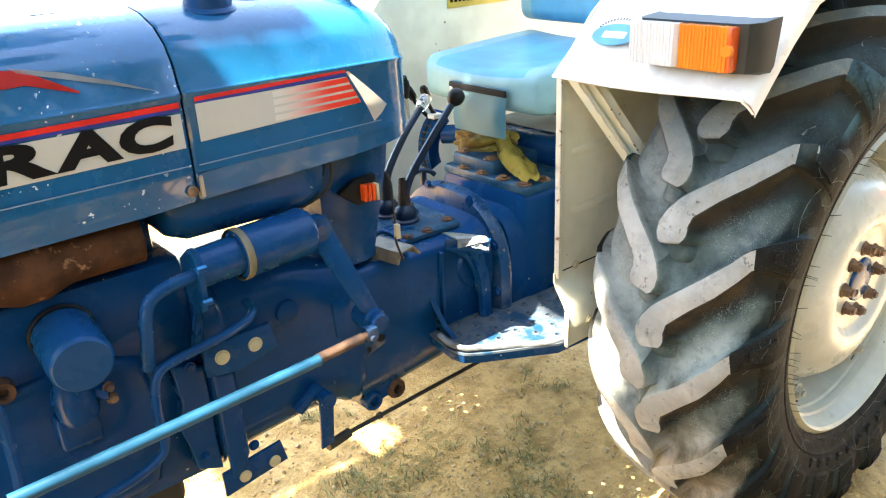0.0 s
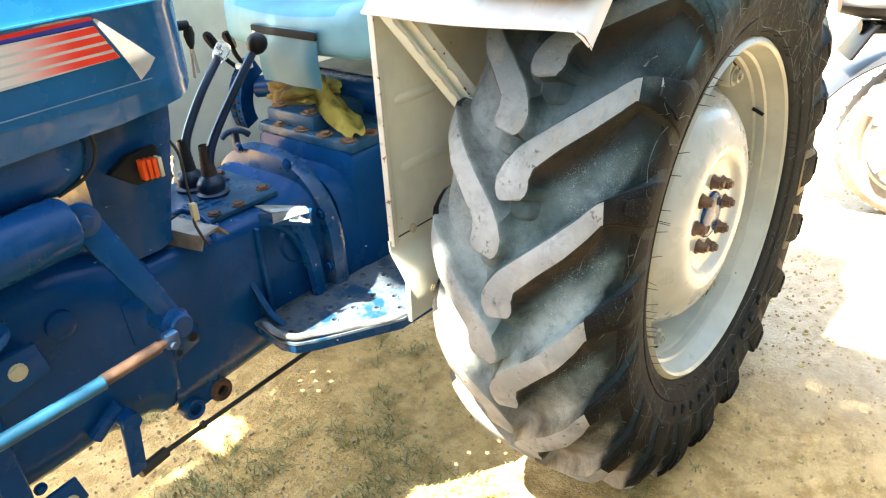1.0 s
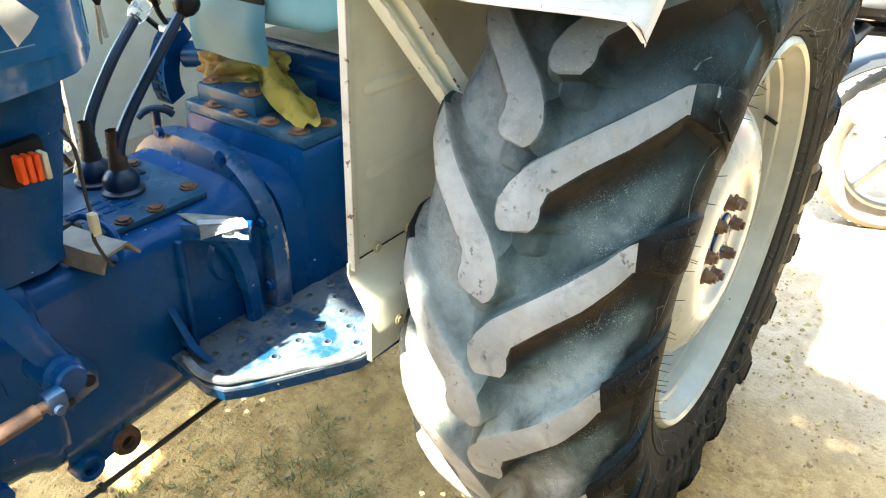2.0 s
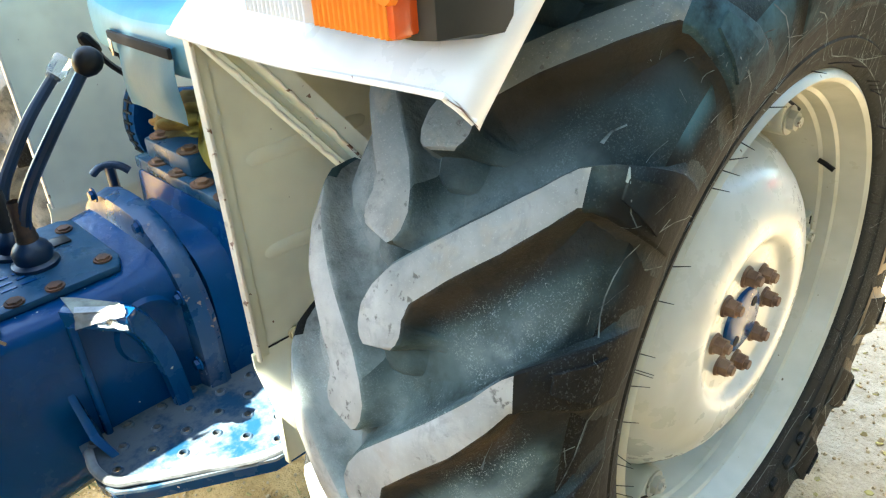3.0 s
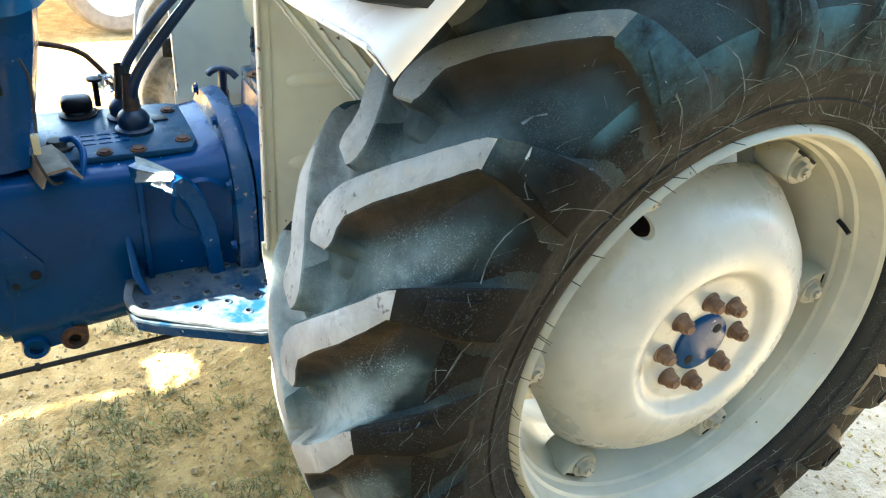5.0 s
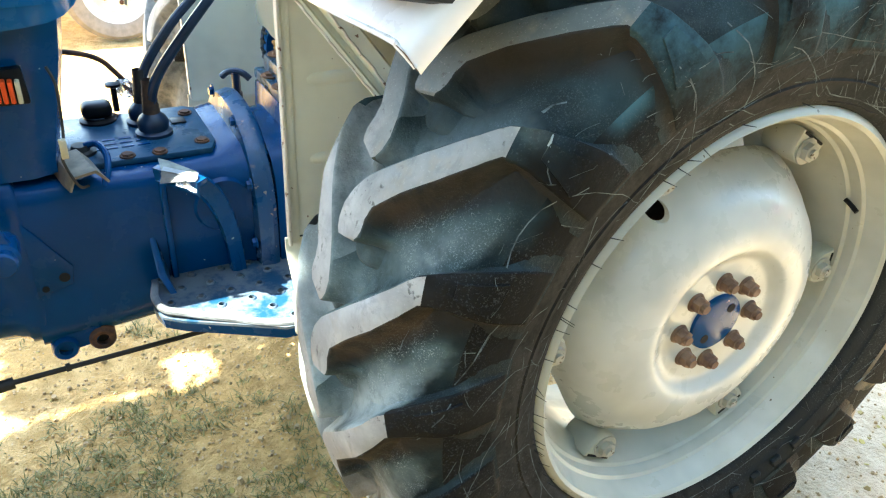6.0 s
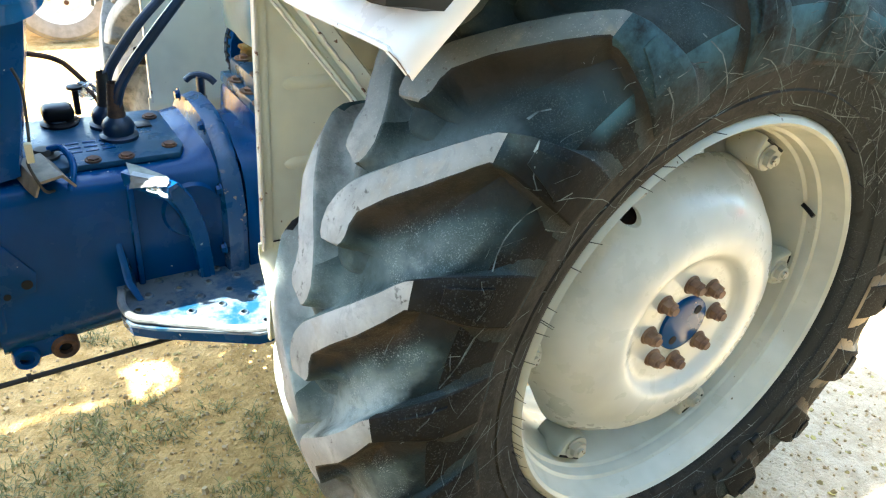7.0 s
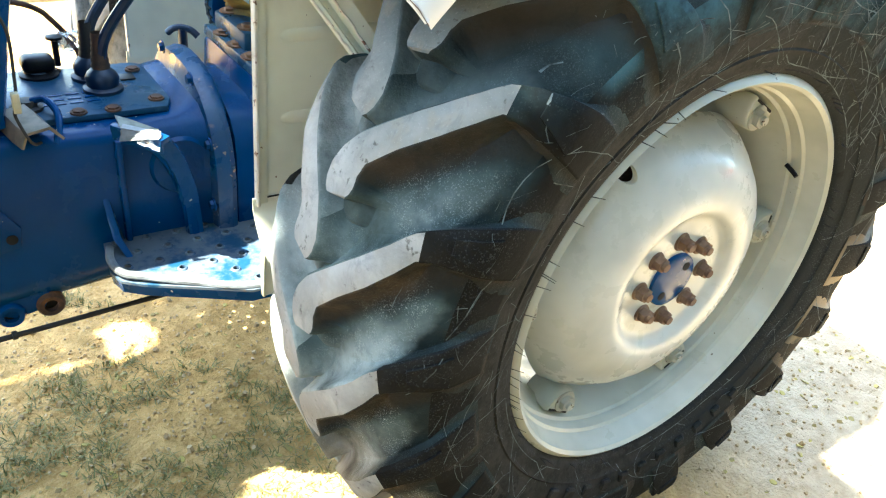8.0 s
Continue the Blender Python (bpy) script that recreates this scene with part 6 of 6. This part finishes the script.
# ---- motorcycle behind the wheel ----
def motorcycle():
    bike = anchor("motorcycle", 1.64, -.15, .035, "parked motorcycle with grey alloy wheels", "motorcycle")
    bike.rotation_euler = (0, 0, radians(-60))
    for x in (0.0, 1.27):
        r = .31
        bm = lathe(B(), [(.225, -.03), (.25, -.048), (.28, -.05), (.302, -.035), (.31, 0), (.302, .035), (.28, .05), (.25, .048), (.225, .03)], (x, 0, r), (0, 1, 0), n=56, closed=True)
        ty = part("bike_tyre", bm, RUBBER if x else DUSTY, bike, "dusty motorcycle tyre")
        for k in range(44):
            a = 2 * math.pi * k / 44
            b2 = box(B(), (.300, -.040, -.008), (.3060, -.006, .006), .002, 1, Matrix.Translation((x, 0, r)) @ Matrix.Rotation(a, 4, "Y"))
            box(b2, (.300, .006, .010), (.3060, .040, .024), .002, 1, Matrix.Translation((x, 0, r)) @ Matrix.Rotation(a, 4, "Y"))
            part("tread_block", b2, DUSTY, ty)
        rim = part("bike_rim", lathe(B(), [(.205, -.02), (.215, -.032), (.23, -.03), (.226, 0), (.23, .03), (.215, .032), (.205, .02)], (x, 0, r), (0, 1, 0), n=56, closed=True), BIKE_GREY, bike, "grey alloy rim")
        for k in range(6):
            part("spoke", slab(B(), [(.04, -.012, -.018), (.21, -.010, -.010), (.21, -.010, .010), (.04, -.012, .018)], (0, .02, 0), .003, ), BIKE_GREY, rim, at=Matrix.Translation((x, 0, r)) @ Matrix.Rotation(radians(60 * k + 12), 4, "Y"))
        part("bike_hub", lathe(B(), [(0, -.06), (.03, -.06), (.06, -.04), (.06, .04), (.03, .06), (0, .06)], (x, 0, r), (0, 1, 0), n=28), BIKE_GREY, bike)
    for y in (-.075, .075):
        part("swing_arm", tube(B(), [(-.05, y, .31), (.2, y, .33), (.48, y * .9, .37)], .02), BIKE_GREY, bike)
        part("shock_absorber", rod(B(), (.05, y * 1.3, .36), (.2, y * 1.2, .68), .025), BIKE_GREY, bike)
        part("front_fork", rod(B(), (1.27, y, .31), (1.02, y, .95), .02), BIKE_GREY, bike)
    fl = lambda a: .10 * max(0.0, (a - 90) / 76) ** 1.3  # the guard flares off the tyre towards its tip
    part("muffler", lathe(B(), [(0, .012), (.03, .012), (.034, 0), (.052, .006), (.058, .03), (.060, .10), (.062, .102), (.062, .118), (.060, .12), (.056, .45), (.03, .52), (.018, .58), (.018, .66)], (-.27, -.15, .50), (1, .02, -.10), n=32), BIKE_CHROME, bike, "bright metal muffler")
    bm = B()
    loft(bm, [[((.345 + fl(a)) * math.cos(radians(a)), y, .31 + (.345 + fl(a) - abs(y) * .25) * math.sin(radians(a))) for y in (-.07, -.04, 0, .04, .07)] + [((.338 + fl(a)) * math.cos(radians(a)), y, .31 + (.338 + fl(a) - abs(y) * .25) * math.sin(radians(a))) for y in (.068, 0, -.068)] for a in range(40, 166, 6)])
    part("rear_mudguard", bm, plain("grey_black_plastic", (0.03, 0.032, 0.035), .45), bike, "black rear mudguard")
    bm = B()
    loft(bm, [[(x, CLY + w * math.cos(2 * math.pi * k / 12), z + h * math.sin(2 * math.pi * k / 12)) for k in range(12)] for x, w, h, z, CLY in ((-.38, .03, .03, .80, 0), (-.3, .09, .05, .80, 0), (0, .12, .06, .79, 0), (.3, .13, .06, .78, 0), (.55, .1, .05, .80, 0))])
    part("bike_seat", bm, BLACK, bike)
    bm = B()
    loft(bm, [[(x, w * math.cos(2 * math.pi * k / 14), z + h * math.sin(2 * math.pi * k / 14)) for k in range(14)] for x, w, h, z in ((.5, .08, .06, .82), (.6, .15, .11, .84), (.8, .17, .13, .87), (1.0, .1, .08, .88))])
    part("fuel_tank", bm, RED, bike, "red fuel tank")
    part("tail_light", box(B(), (-.36, -.05, .84), (-.30, .05, .90), .012), RED, bike, "red tail light")
    part("plate_bracket", slab(B(), [(-.34, -.08, .62), (-.34, .08, .62), (-.27, .08, .74), (-.27, -.08, .74)], (.012, 0, 0), .002), BLACK, bike)
    part("bike_engine", box(B(), (.42, -.14, .25), (.85, .14, .58), .04), BIKE_GREY, bike)
    part("frame_tube", tube(B(), [(-.3, 0, .72), (.1, 0, .70), (.45, 0, .62), (.9, 0, .85), (1.0, 0, .92)], .025), BLACK, bike)
    part("handlebar", tube(B(), [(.9, -.36, 1.08), (.98, -.2, 1.06), (1.0, 0, 1.0), (.98, .2, 1.06), (.9, .36, 1.08)], .013), BLACK, bike)


DUSTY = plain("dusty_bike_rubber", (0.2, 0.185, 0.165), .85)
BIKE_CHROME = plain("bright_metal", (0.72, 0.71, 0.69), .35, .5, var=.12)
motorcycle()


# ---- wheel of a parked vehicle across the yard ----
def far_vehicle():
    v = anchor("parked_trailer", -.40, 4.28, .0, "parked trailer with a white rimmed wheel", "trailer")
    bm = lathe(B(), [(.185, -.05), (.22, -.075), (.26, -.08), (.285, -.06), (.295, 0), (.285, .06), (.26, .08), (.22, .075), (.185, .05)], (0, 0, .292), (0, 1, 0), n=56, closed=True)
    part("trailer_tyre", bm, DUSTY, v, "dusty grey tyre")
    rim = part("trailer_rim", lathe(B(), [(0, -.01), (.06, -.012), (.10, -.02), (.14, -.01), (.165, -.035), (.19, -.055), (.19, .05), (.1, .04), (0, .04)], (0, 0, .292), (0, 1, 0), n=48), CREAM_DISC, v, "white steel rim")
    for k in range(5):
        part("wheel_nut", hexbolt(B(), (.08 * math.cos(1.256 * k), -.018, .292 + .08 * math.sin(1.256 * k)), (0, -1, 0), .010, .012), RUST_DARK, rim)
    part("axle_beam", rod(B(), (0, .0, .292), (0, 1.3, .292), .04), BLACK, v)
    part("spring", slab(B(), [(-.5, .2, .42), (0, .2, .36), (.5, .2, .42), (.5, .2, .45), (0, .2, .40), (-.5, .2, .45)], (0, .06, 0), .005), BLACK, v)
    part("trailer_bed", box(B(), (-1.2, -.1, .66), (1.6, 1.6, .78), .01), CREAM, v)


far_vehicle()


# ---- grass, litter, petals ----
def ground_cover():
    rnd = random.Random(3)
    m = Mat("grass_green", rough=.7)
    g1 = m.done(m.mix(m.island(), (0.105, 0.112, 0.030), (0.33, 0.27, 0.095)))
    bm = B()

    def blade(x, y, h, lean, an):
        z = ground_height(x, y) - .002
        w = rnd.uniform(.001, .002)
        d, p = Vector((math.cos(an), math.sin(an), 0)), Vector((-math.sin(an), math.cos(an), 0))
        a = Vector((x, y, z))
        b = a + d * lean * .4 + Vector((0, 0, h * .7))
        c = a + d * lean + Vector((0, 0, h))
        v = [bm.verts.new(q) for q in (a - p * w, a + p * w, b + p * w * .8, c, b - p * w * .8)]
        bm.faces.new(v)

    for i in range(14000):
        x, y = rnd.uniform(-1.5, 1.4), rnd.uniform(-.35, 1.9)
        dens = noise.noise((x * 3.1, y * 3.1, 7)) * .9 + noise.noise((x * 11, y * 11, 1)) * .55
        dens += .34 * max(0, 1 - ((x + .9) / .5) ** 2) * (y < 1.0) + .05 * (x < .2) - .5 * (x > .35)
        if dens < .40:
            continue
        for k in range(rnd.randint(3, 9)):
            blade(x + rnd.gauss(0, .009), y + rnd.gauss(0, .009), rnd.uniform(.005, .022), rnd.uniform(.008, .036), rnd.uniform(0, 6.28))
    tagged(part("grass", bm, g1, None, "thin patchy green and dry grass", 0), category="grass", kind="stuff")

    def flakes(name, mat, n, spots, size, label, cat, thick=.25):
        bm = B()
        for i in range(n):
            cx, cy, sp = spots[i % len(spots)]
            x, y = cx + rnd.gauss(0, sp), cy + rnd.gauss(0, sp)
            s = size * rnd.uniform(.6, 1.3)
            q = Euler((rnd.uniform(-.5, .5), rnd.uniform(-.5, .5), rnd.uniform(0, 6.3))).to_matrix()
            o = Vector((x, y, ground_height(x, y) + s * thick * .6))
            k = rnd.choice((5, 6, 7))
            ring = [Vector((s * math.cos(6.283 * j / k) * rnd.uniform(.7, 1.1), s * .8 * math.sin(6.283 * j / k), 0)) for j in range(k)]
            lo = [bm.verts.new(o + q @ (p - Vector((0, 0, s * thick)))) for p in ring]
            hi = [bm.verts.new(o + q @ (p * .8 + Vector((0, 0, s * thick)))) for p in ring]
            bm.faces.new(hi)
            for j in range(k):
                bm.faces.new((lo[j], lo[(j + 1) % k], hi[(j + 1) % k], hi[j]))
        tagged(part(name, bm, mat, None, label, 40), category=cat, kind="stuff")

    m = Mat("dry_leaf", rough=.8)
    leafm = m.done(m.mix(m.island(), (0.5, 0.4, 0.11), (0.2, 0.13, 0.05)))
    m = Mat("crumb_soil", rough=.95)
    crumb = m.done(m.mix(m.island(), (0.55, 0.40, 0.22), (0.30, 0.20, 0.10)))
    flakes("dry_leaves", leafm, 430, [(-.6, .6, .5), (.3, -.1, .5), (-.8, .9, .35), (.9, .0, .35)], .0095, "small yellow and brown fallen leaves", "leaves", .12)
    flakes("soil_crumbs", crumb, 3600, [(-.5, .6, .5), (.4, .0, .5), (-.9, 1.0, .4), (1.0, .2, .5)], .0042, "loose brown soil crumbs", "soil", .6)
    flakes("soil_clods", crumb, 160, [(-.5, .6, .5), (.5, -.1, .5), (-.9, 1.0, .4)], .008, "scattered dry soil clods", "soil", .7)


ground_cover()
